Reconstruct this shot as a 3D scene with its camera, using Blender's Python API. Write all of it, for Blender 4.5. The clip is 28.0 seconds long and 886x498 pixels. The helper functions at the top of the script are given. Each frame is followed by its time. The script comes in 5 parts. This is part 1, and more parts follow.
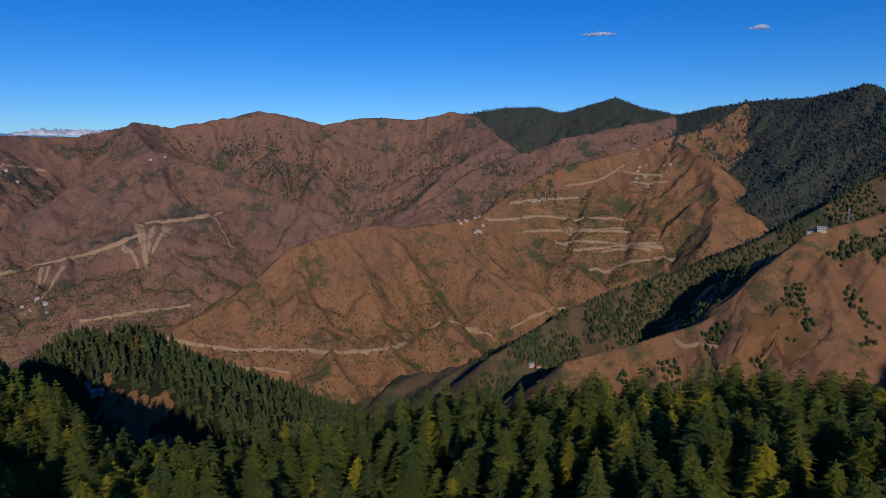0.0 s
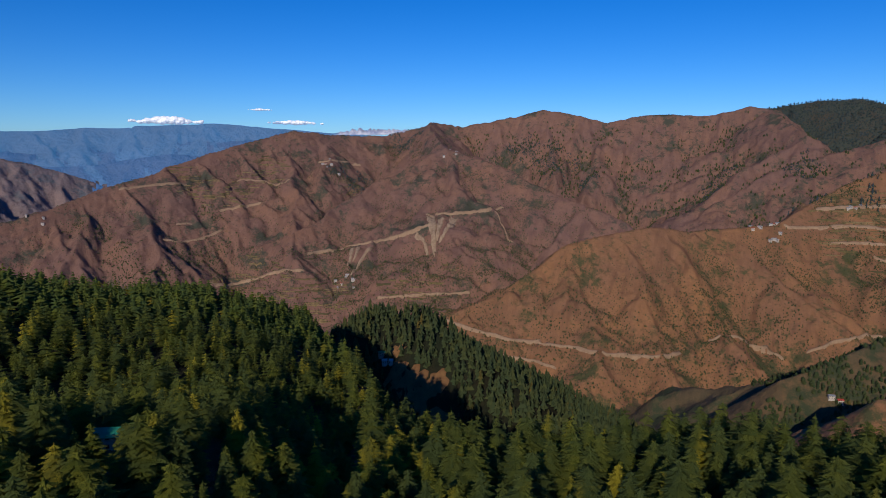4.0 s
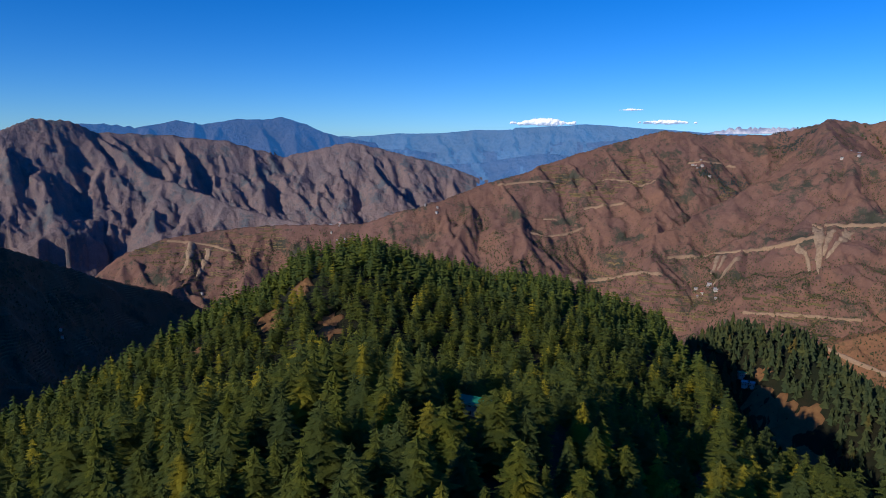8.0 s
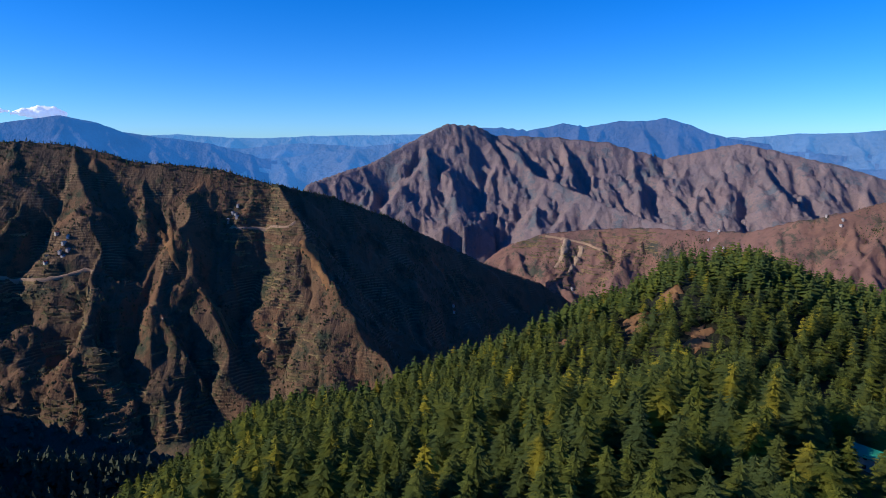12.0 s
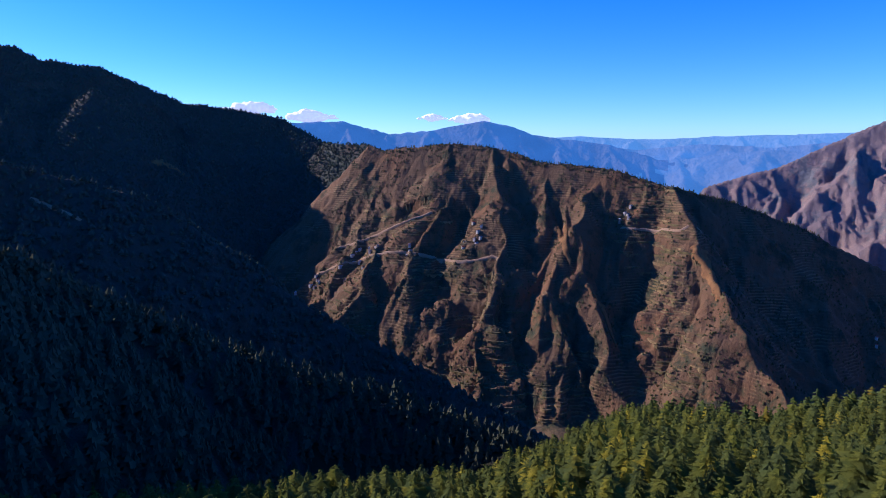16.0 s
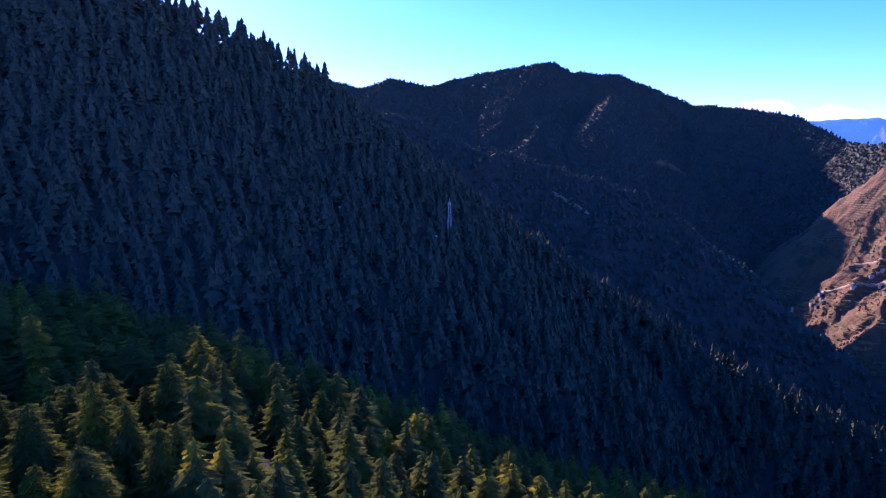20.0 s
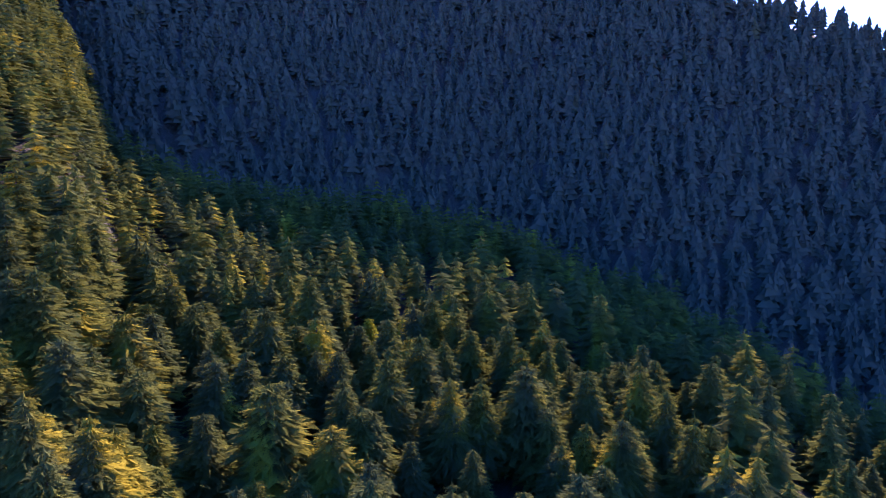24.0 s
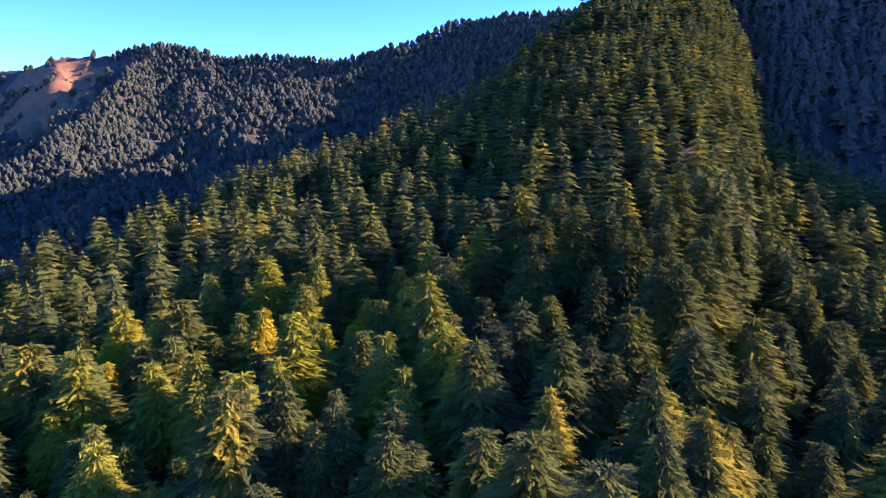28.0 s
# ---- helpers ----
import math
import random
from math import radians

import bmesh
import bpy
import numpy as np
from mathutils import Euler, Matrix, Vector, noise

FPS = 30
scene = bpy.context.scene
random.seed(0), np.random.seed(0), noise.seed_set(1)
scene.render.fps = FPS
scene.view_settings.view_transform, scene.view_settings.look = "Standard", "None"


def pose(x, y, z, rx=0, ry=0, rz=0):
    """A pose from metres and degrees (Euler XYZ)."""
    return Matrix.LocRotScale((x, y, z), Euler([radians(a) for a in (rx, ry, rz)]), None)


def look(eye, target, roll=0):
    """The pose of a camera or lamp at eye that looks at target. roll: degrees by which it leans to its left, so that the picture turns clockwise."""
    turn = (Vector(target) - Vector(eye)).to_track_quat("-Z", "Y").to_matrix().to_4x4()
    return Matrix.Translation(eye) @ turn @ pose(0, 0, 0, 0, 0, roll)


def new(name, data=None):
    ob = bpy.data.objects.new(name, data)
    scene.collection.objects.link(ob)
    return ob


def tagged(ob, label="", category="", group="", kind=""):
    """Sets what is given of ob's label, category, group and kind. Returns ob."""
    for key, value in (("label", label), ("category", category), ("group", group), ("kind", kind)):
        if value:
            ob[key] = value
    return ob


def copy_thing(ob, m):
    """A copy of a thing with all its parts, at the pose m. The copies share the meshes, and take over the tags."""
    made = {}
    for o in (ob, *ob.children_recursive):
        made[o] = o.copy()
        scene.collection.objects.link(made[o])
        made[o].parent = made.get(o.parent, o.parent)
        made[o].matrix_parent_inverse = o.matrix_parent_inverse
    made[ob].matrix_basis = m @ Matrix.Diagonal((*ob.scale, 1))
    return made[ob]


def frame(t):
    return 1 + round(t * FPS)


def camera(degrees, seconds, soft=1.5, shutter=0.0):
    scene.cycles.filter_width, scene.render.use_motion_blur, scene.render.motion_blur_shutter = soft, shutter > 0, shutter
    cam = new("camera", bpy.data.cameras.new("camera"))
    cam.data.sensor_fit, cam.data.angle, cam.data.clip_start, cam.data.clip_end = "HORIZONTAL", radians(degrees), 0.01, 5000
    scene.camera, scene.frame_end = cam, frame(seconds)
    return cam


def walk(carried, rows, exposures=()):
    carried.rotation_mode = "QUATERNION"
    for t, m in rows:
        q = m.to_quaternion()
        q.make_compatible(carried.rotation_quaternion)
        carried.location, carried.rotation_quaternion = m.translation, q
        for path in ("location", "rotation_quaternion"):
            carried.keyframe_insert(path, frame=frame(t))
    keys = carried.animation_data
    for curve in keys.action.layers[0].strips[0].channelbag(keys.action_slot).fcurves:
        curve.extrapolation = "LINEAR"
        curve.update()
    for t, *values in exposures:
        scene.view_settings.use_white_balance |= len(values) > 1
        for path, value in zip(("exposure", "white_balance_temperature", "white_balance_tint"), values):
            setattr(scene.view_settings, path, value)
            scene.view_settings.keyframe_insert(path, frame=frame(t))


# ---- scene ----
# The hill station stands on a wooded spur; the camera hangs above it and turns.
EYE_Z = 900.0
cam = camera(68.1, 28.0, 1.0)
TURN = [(0.0, 0.0, -8.75, 0.0), (0.5, 1.82, -8.78, 0.0), (1.0, 3.84, -8.80, 0.02), (1.5, 5.67, -8.82, 0.03), (2.0, 8.3, -8.85, 0.05),
        (2.5, 11.93, -8.88, 0.08), (3.0, 16.18, -8.90, 0.08), (3.5, 20.11, -8.92, 0.1), (5.5, 35.51, -9.01, 0.2), (6.0, 39.52, -9.03, 0.22)]
TURN += [(7.0, 47.12, -9.02, 0.2), (8.0, 54.91, -9.01, 0.16), (9.0, 62.66, -9.00, 0.14), (10.0, 70.69, -8.99, 0.16), (11.0, 78.8, -8.98, 0.19),
         (12.0, 86.91, -8.96, 0.16), (12.5, 90.77, -8.95, 0.14), (14.5, 107.0, -8.93, 0.05), (15.0, 111.16, -8.92, 0.03), (16.0, 120.32, -8.89, -0.04)]
TURN += [(17.0, 130.29, -8.87, -0.1), (18.0, 140.51, -8.83, -0.14), (19.0, 150.96, -8.78, -0.14), (20.0, 161.94, -8.74, -0.1), (21.0, 173.23, -8.71, -0.02),
         (21.5, 178.65, -8.70, 0.04), (23.5, 201.91, -8.57, 0.1), (24.0, 208.63, -8.55, 0.17), (25.0, 221.77, -8.50, 0.25), (26.0, 234.93, -8.52, 0.37),
         (27.0, 248.03, -8.54, 0.5), (28.0, 261.21, -8.56, 0.55)]
EXPOSURES = [(0.0, -0.85, 6350, 9), (8.0, -0.5, 6150, 8), (12.0, -0.05, 5950, 10), (15.0, 0.2, 5950, 22), (18.0, 0.75, 6000, 40), (21.0, 1.5, 6350, 60), (25.0, 2.15, 6750, 58), (28.0, 1.95, 6600, 58)]
walk(cam, [(t, pose(0, 0, EYE_Z, 90 + p, 0, y) @ pose(0, 0, 0, 0, 0, r)) for t, y, p, r in TURN], EXPOSURES)

# ---- light ----
SUN_TURN, SUN_RISE = 190.0, 24.3
world = bpy.data.worlds.new("world")
scene.world = world
world.use_nodes = True
wt = world.node_tree
sky = wt.nodes.new("ShaderNodeTexSky")
sky.sky_type, sky.sun_disc = "NISHITA", False
sky.sun_elevation, sky.sun_rotation = radians(SUN_RISE), radians(360 - SUN_TURN)
sky.altitude, sky.air_density, sky.dust_density, sky.ozone_density = 2200, 1.0, 0.9, 4.0
tone = wt.nodes.new("ShaderNodeHueSaturation")
tone.inputs["Saturation"].default_value = 1.34
wt.links.new(sky.outputs[0], tone.inputs["Color"])
clear = wt.nodes.new("ShaderNodeMix")
clear.data_type, clear.blend_type = "RGBA", "MULTIPLY"
clear.inputs["Factor"].default_value = 1.0
clear.inputs["B"].default_value = (0.57, 0.82, 1.17, 1)
wt.links.new(tone.outputs[0], clear.inputs["A"])
wt.links.new(clear.outputs["Result"], wt.nodes["Background"].inputs["Color"])
wt.nodes["Background"].inputs["Strength"].default_value = 0.15
sun = new("sun", bpy.data.lights.new("sun", "SUN"))
sun.data.energy, sun.data.angle, sun.data.color = 5.0, radians(0.53), (1.0, 0.865, 0.69)
sun_way = Vector((-math.sin(radians(SUN_TURN)) * math.cos(radians(SUN_RISE)), math.cos(radians(SUN_TURN)) * math.cos(radians(SUN_RISE)), math.sin(radians(SUN_RISE))))
sun.matrix_world = look(Vector((0, 0, 1500)) + 200 * sun_way, (0, 0, 1500))

# ---- noise on arrays ----
rng = np.random.default_rng(7)
PERM = rng.permutation(512).astype(np.int64)
GRAD = np.stack([np.cos(np.arange(512) * 2.399963), np.sin(np.arange(512) * 2.399963)], 1)


def perlin(x, y):
    xi, yi = np.floor(x).astype(np.int64), np.floor(y).astype(np.int64)
    fx, fy = x - xi, y - yi
    u, v = fx * fx * fx * (fx * (fx * 6 - 15) + 10), fy * fy * fy * (fy * (fy * 6 - 15) + 10)

    def corner(a, b):
        g = GRAD[PERM[(PERM[(xi + a) & 511] + yi + b) & 511]]
        return g[..., 0] * (fx - a) + g[..., 1] * (fy - b)
    n0 = corner(0, 0) * (1 - u) + corner(1, 0) * u
    n1 = corner(0, 1) * (1 - u) + corner(1, 1) * u
    return 1.5 * (n0 * (1 - v) + n1 * v)


def fbm(x, y, octaves=4, gain=0.5):
    total, amp = 0.0, 1.0
    for o in range(octaves):
        total = total + amp * perlin(x * 2 ** o + 17.3 * o, y * 2 ** o + 9.1 * o)
        amp *= gain
    return total


def ridged(x, y, octaves=3):
    total, amp, norm = 0.0, 1.0, 0.0
    for o in range(octaves):
        total = total + amp * (1 - np.abs(perlin(x * 2 ** o + 31.7 * o, y * 2 ** o + 5.3 * o)) * 1.6)
        norm += amp
        amp *= 0.5
    return total / norm


# ---- the lie of the land: crest lines of the ridges, in metres ----
# name: (crest, fall, gully width, gully depth)
CREST = {}
CREST["north_range"] = ([(-1496, 3219, 1028), (-1367, 3331, 1004), (-1114, 3476, 1058), (-977, 3517, 1098), (-767, 3569, 1062), (-645, 3593, 1028), (-472, 3619, 1065), (-151, 3647, 1057), (49, 3650, 1099), (173, 3646, 1081)], 0.62, 110, 160)
CREST["valley_spur"] = ([(136, 3497, 1074), (260, 3189, 947), (41, 3000, 805), (-108, 2848, 688)], 0.6, 120, 60)
CREST["valley_spur_b"] = ([(1165, 3353, 1061), (578, 3147, 946), (220, 2992, 830), (-58, 2799, 691)], 0.6, 120, 60)
CREST["forest_range"] = ([(53, 3900, 1087), (380, 3881, 1135), (557, 3860, 1133), (676, 3790, 1098), (948, 3680, 1174), (1065, 3543, 1108), (1182, 3401, 1069), (1400, 3098, 1113), (1547, 2801, 1109), (1608, 2533, 1141), (1624, 2463, 1110)], 0.62, 200, 110)
CREST["forest_range_b"] = ([(1608, 2533, 1141), (1651, 2505, 1113), (1666, 2374, 1121)] + [(1700, 1700, 1010), (1620, 1100, 1020)], 0.6, 200, 90)
CREST["west_ridge"] = ([(-1510, 3213, 1009), (-1673, 3017, 950), (-1813, 2817, 953), (-1939, 2608, 971), (-2041, 2399, 915), (-2146, 2024, 813), (-2116, 1983, 799), (-2184, 1752, 740), (-2217, 1541, 675), (-2250, 1400, 642), (-2382, 1271, 582), (-2611, 954, 573), (-2692, 769, 556), (-2740, 576, 531), (-2770, 408, 469)], 0.58, 120, 120)
CREST["dome_spur"] = ([(-1476, 3174, 1023), (-1194, 2698, 890), (-1037, 2493, 757), (-968, 2305, 628), (-988, 2110, 502)], 0.6, 140, 60)
CREST["dome_spur_b"] = ([(-1194, 2698, 890), (-1363, 2503, 773), (-1447, 2279, 675), (-1500, 2062, 584)], 0.6, 140, 60)
CREST["dome_spur_c"] = ([(-1194, 2698, 890), (-890, 2707, 809), (-642, 2623, 704), (-366, 2574, 614)], 0.6, 140, 60)
CREST["village_ridge"] = ([(1380, 3053, 1105), (1141, 2828, 989), (919, 2698, 944), (777, 2638, 901), (472, 2557, 830), (352, 2475, 790), (239, 2388, 732), (128, 2246, 664), (-118, 2117, 645), (-220, 2048, 662), (-333, 1972, 642), (-453, 1897, 610), (-502, 1822, 556), (-585, 1724, 490), (-718, 1585, 432)], 0.62, 110, 90)
CREST["village_spur"] = ([(919, 2698, 944), (980, 2408, 844), (959, 2200, 736), (809, 1992, 604)], 0.62, 100, 60)
CREST["village_spur_b"] = ([(1141, 2828, 989), (1164, 2491, 821), (1149, 2276, 730), (977, 2137, 629)], 0.66, 110, 60)
CREST["orange_ridge"] = ([(1045, 1341, 914), (903, 1345, 852), (707, 1323, 750), (583, 1295, 696), (469, 1287, 657), (354, 1272, 626), (237, 1238, 589), (155, 1190, 552), (88, 1147, 527)], 0.62, 110, 50)
CREST["orange_hill"] = ([(804, 1021, 841), (690, 1018, 802), (597, 1018, 776), (557, 1006, 765), (506, 988, 731), (440, 965, 671), (386, 955, 642), (292, 946, 614), (180, 933, 588)], 0.68, 90, 40)
CREST["far_spur"] = ([(-535, 845, 617), (-501, 900, 630), (-460, 910, 632), (-400, 895, 625), (-332, 869, 599), (-271, 837, 594), (-191, 777, 582)], 0.62, 90, 25)
CREST["dark_shoulder"] = ([(-1465, -2328, 1109), (-1714, -2354, 1012), (-1893, -2263, 981), (-1997, -2158, 966), (-2075, -1998, 970), (-2104, -1807, 917), (-2012, -1497, 907)], 0.76, 190, 40)
CREST["dark_shoulder_spur"] = ([(-1683, -2312, 1010), (-1345, -2143, 818), (-1340, -1909, 744)], 0.7, 120, 60)
CREST["terraced_hill"] = ([(-1829, -1361, 906), (-1831, -1308, 891), (-1847, -1195, 899), (-1877, -1049, 912), (-1904, -886, 892), (-1900, -771, 855), (-1920, -559, 837), (-1912, -383, 791), (-1977, -224, 748), (-2079, -62, 680), (-2147, 111, 581), (-2202, 285, 495), (-2234, 456, 427), (-2216, 616, 332)], 0.75, 95, 110)
CREST["terrace_spur_a"] = ([(-1868, -1044, 908), (-1659, -1044, 720), (-1582, -1224, 624), (-1543, -1395, 538), (-1516, -1525, 502)], 0.62, 70, 55)
CREST["terrace_spur_b"] = ([(-1881, -934, 892), (-1735, -846, 768), (-1611, -756, 640), (-1417, -699, 488), (-1278, -663, 368)], 0.85, 80, 50)
CREST["terrace_spur_c"] = ([(-1920, -559, 837), (-1695, -606, 682), (-1610, -545, 589), (-1537, -446, 507), (-1451, -379, 436)], 1.0, 80, 40)
CREST["terrace_spur_d"] = ([(-1912, -383, 791), (-1757, -288, 687), (-1627, -207, 576), (-1475, -119, 466), (-1350, -25, 389)], 0.9, 100, 40)
CREST["dark_range"] = ([(-379, -3379, 1279), (-480, -3315, 1231), (-651, -3235, 1191), (-769, -3158, 1234), (-940, -3059, 1190), (-1095, -3007, 1236), (-1313, -2863, 1277), (-1429, -2751, 1285), (-1496, -2715, 1241), (-1646, -2567, 1217), (-1865, -2350, 1082), (-2018, -2220, 1058), (-2124, -2047, 1022), (-2192, -1899, 929)], 0.66, 140, 50)
CREST["mid_ridge"] = ([(-269, -1881, 1046), (-364, -1763, 998), (-428, -1697, 990), (-501, -1625, 948), (-571, -1548, 903), (-637, -1468, 889), (-724, -1405, 856), (-796, -1318, 829), (-862, -1228, 797), (-890, -1158, 762), (-913, -1087, 709), (-955, -954, 622), (-988, -845, 557), (-1020, -722, 504), (-1032, -613, 460), (-1036, -425, 396)], 0.68, 160, 50)
CREST["big_hill"] = ([(681, -338, 1053), (680, -493, 1114), (579, -663, 1140), (341, -800, 1126), (169, -833, 1096), (169, -802, 1101), (71, -797, 1059), (-17, -790, 1026), (-98, -779, 983), (-101, -773, 978), (-162, -763, 932), (-214, -740, 883), (-266, -712, 838), (-298, -694, 812), (-342, -668, 779), (-373, -645, 756), (-422, -602, 721), (-467, -554, 685), (-507, -504, 658), (-556, -425, 630), (-586, -345, 605), (-599, -253, 589)], 0.78, 150, 40)
# last three points: unseen rise, added so that its shadow covers the valley
CREST["east_range"] = ([(1582, 1052, 1023), (1591, 729, 1060), (1570, 652, 1065), (1575, 584, 1091), (1575, 491, 1100), (1572, 390, 1123), (1567, 323, 1116), (1558, 263, 1095), (1543, 151, 1098), (1528, 77, 1094), (1500, 15, 1085), (1448, -69, 1100), (1393, -136, 1114), (1334, -209, 1125), (1277, -243, 1139), (1212, -304, 1142), (1136, -385, 1133), (1102, -423, 1136), (1035, -480, 1190), (950, -560, 1270), (860, -680, 1310)], 0.66, 150, 70)
CREST["east_spur_a"] = ([(1572, 390, 1123), (1335, 422, 984), (1163, 458, 900), (1026, 520, 843)], 0.66, 110, 40)
CREST["east_spur_b"] = ([(1277, -243, 1139), (1150, 2, 1017), (1041, 137, 978), (923, 226, 879), (789, 317, 818), (683, 377, 797)], 0.7, 110, 40)
CREST["massif"] = ([(-3461, -520, 700), (-3582, -358, 759), (-3694, -206, 802), (-3899, 83, 961), (-3993, 243, 1034), (-4030, 406, 1024), (-4064, 541, 967), (-4055, 885, 956), (-3966, 1223, 919), (-3907, 1542, 828), (-3779, 1834, 906), (-3731, 1928, 921), (-3595, 2172, 855), (-3407, 2456, 768), (-3266, 2641, 674)], 0.66, 85, 170)
CREST["massif_spur"] = ([(-4064, 541, 967), (-3628, 724, 736), (-3378, 915, 654), (-3099, 1134, 554), (-2944, 1254, 538)], 0.66, 80, 90)
CREST["blue_peaks"] = ([(-4429, 428, 1026), (-4411, 588, 1027), (-4426, 813, 1008), (-4380, 1034, 1058), (-4342, 1180, 1032), (-4283, 1381, 1071), (-4227, 1543, 1067), (-4187, 1650, 1086), (-4128, 1790, 1041), (-4074, 1912, 982), (-3927, 2197, 922)], 1.3, 220, 100)
CREST["blue_peak_south"] = ([(-3232, -3131, 1055), (-3504, -2823, 1073), (-3584, -2721, 1033), (-3652, -2542, 984), (-3771, -2267, 1009), (-3927, -1984, 1069), (-4020, -1788, 1020), (-4064, -1687, 976), (-4131, -1514, 947), (-4225, -1230, 910), (-4242, -965, 834), (-4253, -631, 745)], 0.7, 260, 120)
CREST["far_range"] = ([(-4497, -1735, 963), (-4567, -1543, 976), (-4700, -1070, 952), (-4773, -673, 971), (-4820, -54, 981), (-4818, 132, 988), (-4816, -186, 980), (-4818, 140, 987), (-4741, 870, 968), (-4264, 2247, 964), (-4128, 2488, 987), (-3982, 2716, 987), (-3806, 2957, 1013), (-3530, 3282, 1021), (-3274, 3537, 1043), (-3064, 3720, 1032), (-3624, 3178, 1030), (-3277, 3535, 1053), (-3146, 3652, 1040), (-2860, 3880, 1013), (-2609, 4053, 988), (-2196, 4291, 975)], 0.8, 260, 60)
CREST["far_range_b"] = ([(-4600 * math.sin(radians(a)), 4600 * math.cos(radians(a)), z) for a, z in zip(range(34, 120, 5), (905, 955, 925, 880, 850, 885, 865, 910, 880, 920, 900, 945, 905, 930, 890, 940, 915, 925))], 0.8, 260, 60)
CREST["far_range_c"] = ([(-4380 * math.sin(radians(a)), 4380 * math.cos(radians(a)), z) for a, z in zip(range(40, 112, 6), (800, 860, 790, 770, 820, 800, 860, 810, 850, 890, 835, 800))], 0.8, 260, 60)
NAMES = list(CREST)
# the wooded spur under the camera: bearing, distance and height of its brow
BROW = [(-60, 310, 820), (-34, 310, 789), (-25, 310, 782), (-11, 310, 767), (0, 300, 764), (5, 270, 768), (12, 245, 772), (20, 290, 752), (24, 340, 738), (27, 400, 720), (29, 430, 722),
        (31, 480, 730), (34, 640, 692), (36, 840, 675), (45, 800, 722), (51, 780, 733), (56, 760, 752), (61, 740, 778), (67, 715, 773), (70, 690, 746)]
BROW += [(79, 600, 719), (94, 590, 660), (103, 610, 642), (110, 560, 623), (117, 420, 661), (135, 350, 695), (152, 320, 723), (165, 290, 766),
         (181, 275, 805), (191, 340, 816), (206, 375, 841), (217, 390, 852), (229, 410, 866), (235, 450, 886), (238, 600, 985), (241, 740, 1078), (244, 770, 1092), (247, 740, 1072)]
BROW += [(251, 600, 1000), (258, 490, 931), (268, 420, 894), (279, 370, 870), (288, 340, 846), (299.9, 330, 829)]
BROW = [(a, r, z + (4 if a < 240 else 0)) for a, r, z in BROW]
NEAR, FLOOR = len(NAMES), len(NAMES) + 1
MIDDLE_Z = 822.0


def brow(az):
    a = np.array([b[0] for b in BROW], float)
    a = np.concatenate([a - 360, a, a + 360])
    r, z = (np.tile(np.array([b[i] for b in BROW], float), 3) for i in (1, 2))
    return np.interp(az, a, r), np.interp(az, a, z)


def crest_fall(points, fall, x, y):
    """Height of the bare ridge at x, y and the distance from its crest."""
    best, away = np.full(x.shape, -1e9), np.zeros(x.shape)
    for (ax, ay, az), (bx, by, bz) in zip(points, points[1:]):
        dx, dy = bx - ax, by - ay
        s = np.clip(((x - ax) * dx + (y - ay) * dy) / max(dx * dx + dy * dy, 1.0), 0, 1)
        d = np.hypot(x - ax - s * dx, y - ay - s * dy)
        h = az + s * (bz - az) - fall * d
        up = h > best
        best, away = np.where(up, h, best), np.where(up, d, away)
    return best, away


def spurs_of(points, gap, run, steep, seed, scale=1.0):
    """Side ridges that leave a crest on both sides, and their own side ridges: (a, b, fall, reach)."""
    r = random.Random(seed)
    out = []
    p = [Vector(q) for q in points]
    left = gap * r.uniform(0.3, 0.8)
    for a, b in zip(p, p[1:]):
        flat = Vector((b.x - a.x, b.y - a.y, 0))
        ln = max(flat.length, 1e-3)
        way = flat / ln
        s = left
        while s < ln:
            top = a.lerp(b, s / ln)
            for side in (-1, 1):
                turn = r.uniform(-0.45, 0.45)
                d = Vector((-way.y, way.x, 0)) * side
                d = Vector((d.x * math.cos(turn) - d.y * math.sin(turn), d.x * math.sin(turn) + d.y * math.cos(turn), 0))
                k, here = run * r.uniform(0.88, 1.12), top - Vector((0, 0, 4 * scale))
                for leg in range(6):
                    reach = gap * r.uniform(0.55, 0.95)
                    bend = r.uniform(-0.4, 0.4)
                    d = Vector((d.x * math.cos(bend) - d.y * math.sin(bend), d.x * math.sin(bend) + d.y * math.cos(bend), 0))
                    nxt = here + d * reach - Vector((0, 0, k * reach))
                    out.append((here, nxt, steep, gap * 0.95))
                    for arm in (-1, 1):
                        if r.random() < 0.85:
                            o = here.lerp(nxt, r.uniform(0.1, 0.7))
                            w = r.uniform(0.7, 1.2) * arm
                            e = Vector((d.x * math.cos(w) - d.y * math.sin(w), d.x * math.sin(w) + d.y * math.cos(w), 0))
                            q = gap * r.uniform(0.3, 0.55)
                            out.append((o - Vector((0, 0, 2 * scale)), o + e * q - Vector((0, 0, 2 * scale + (k * 1.12) * q)), steep * 1.08, gap * 0.5))
                    here = nxt
                    if here.z < 300:
                        break
            s += gap * r.uniform(0.75, 1.3)
        left = s - ln
    return out


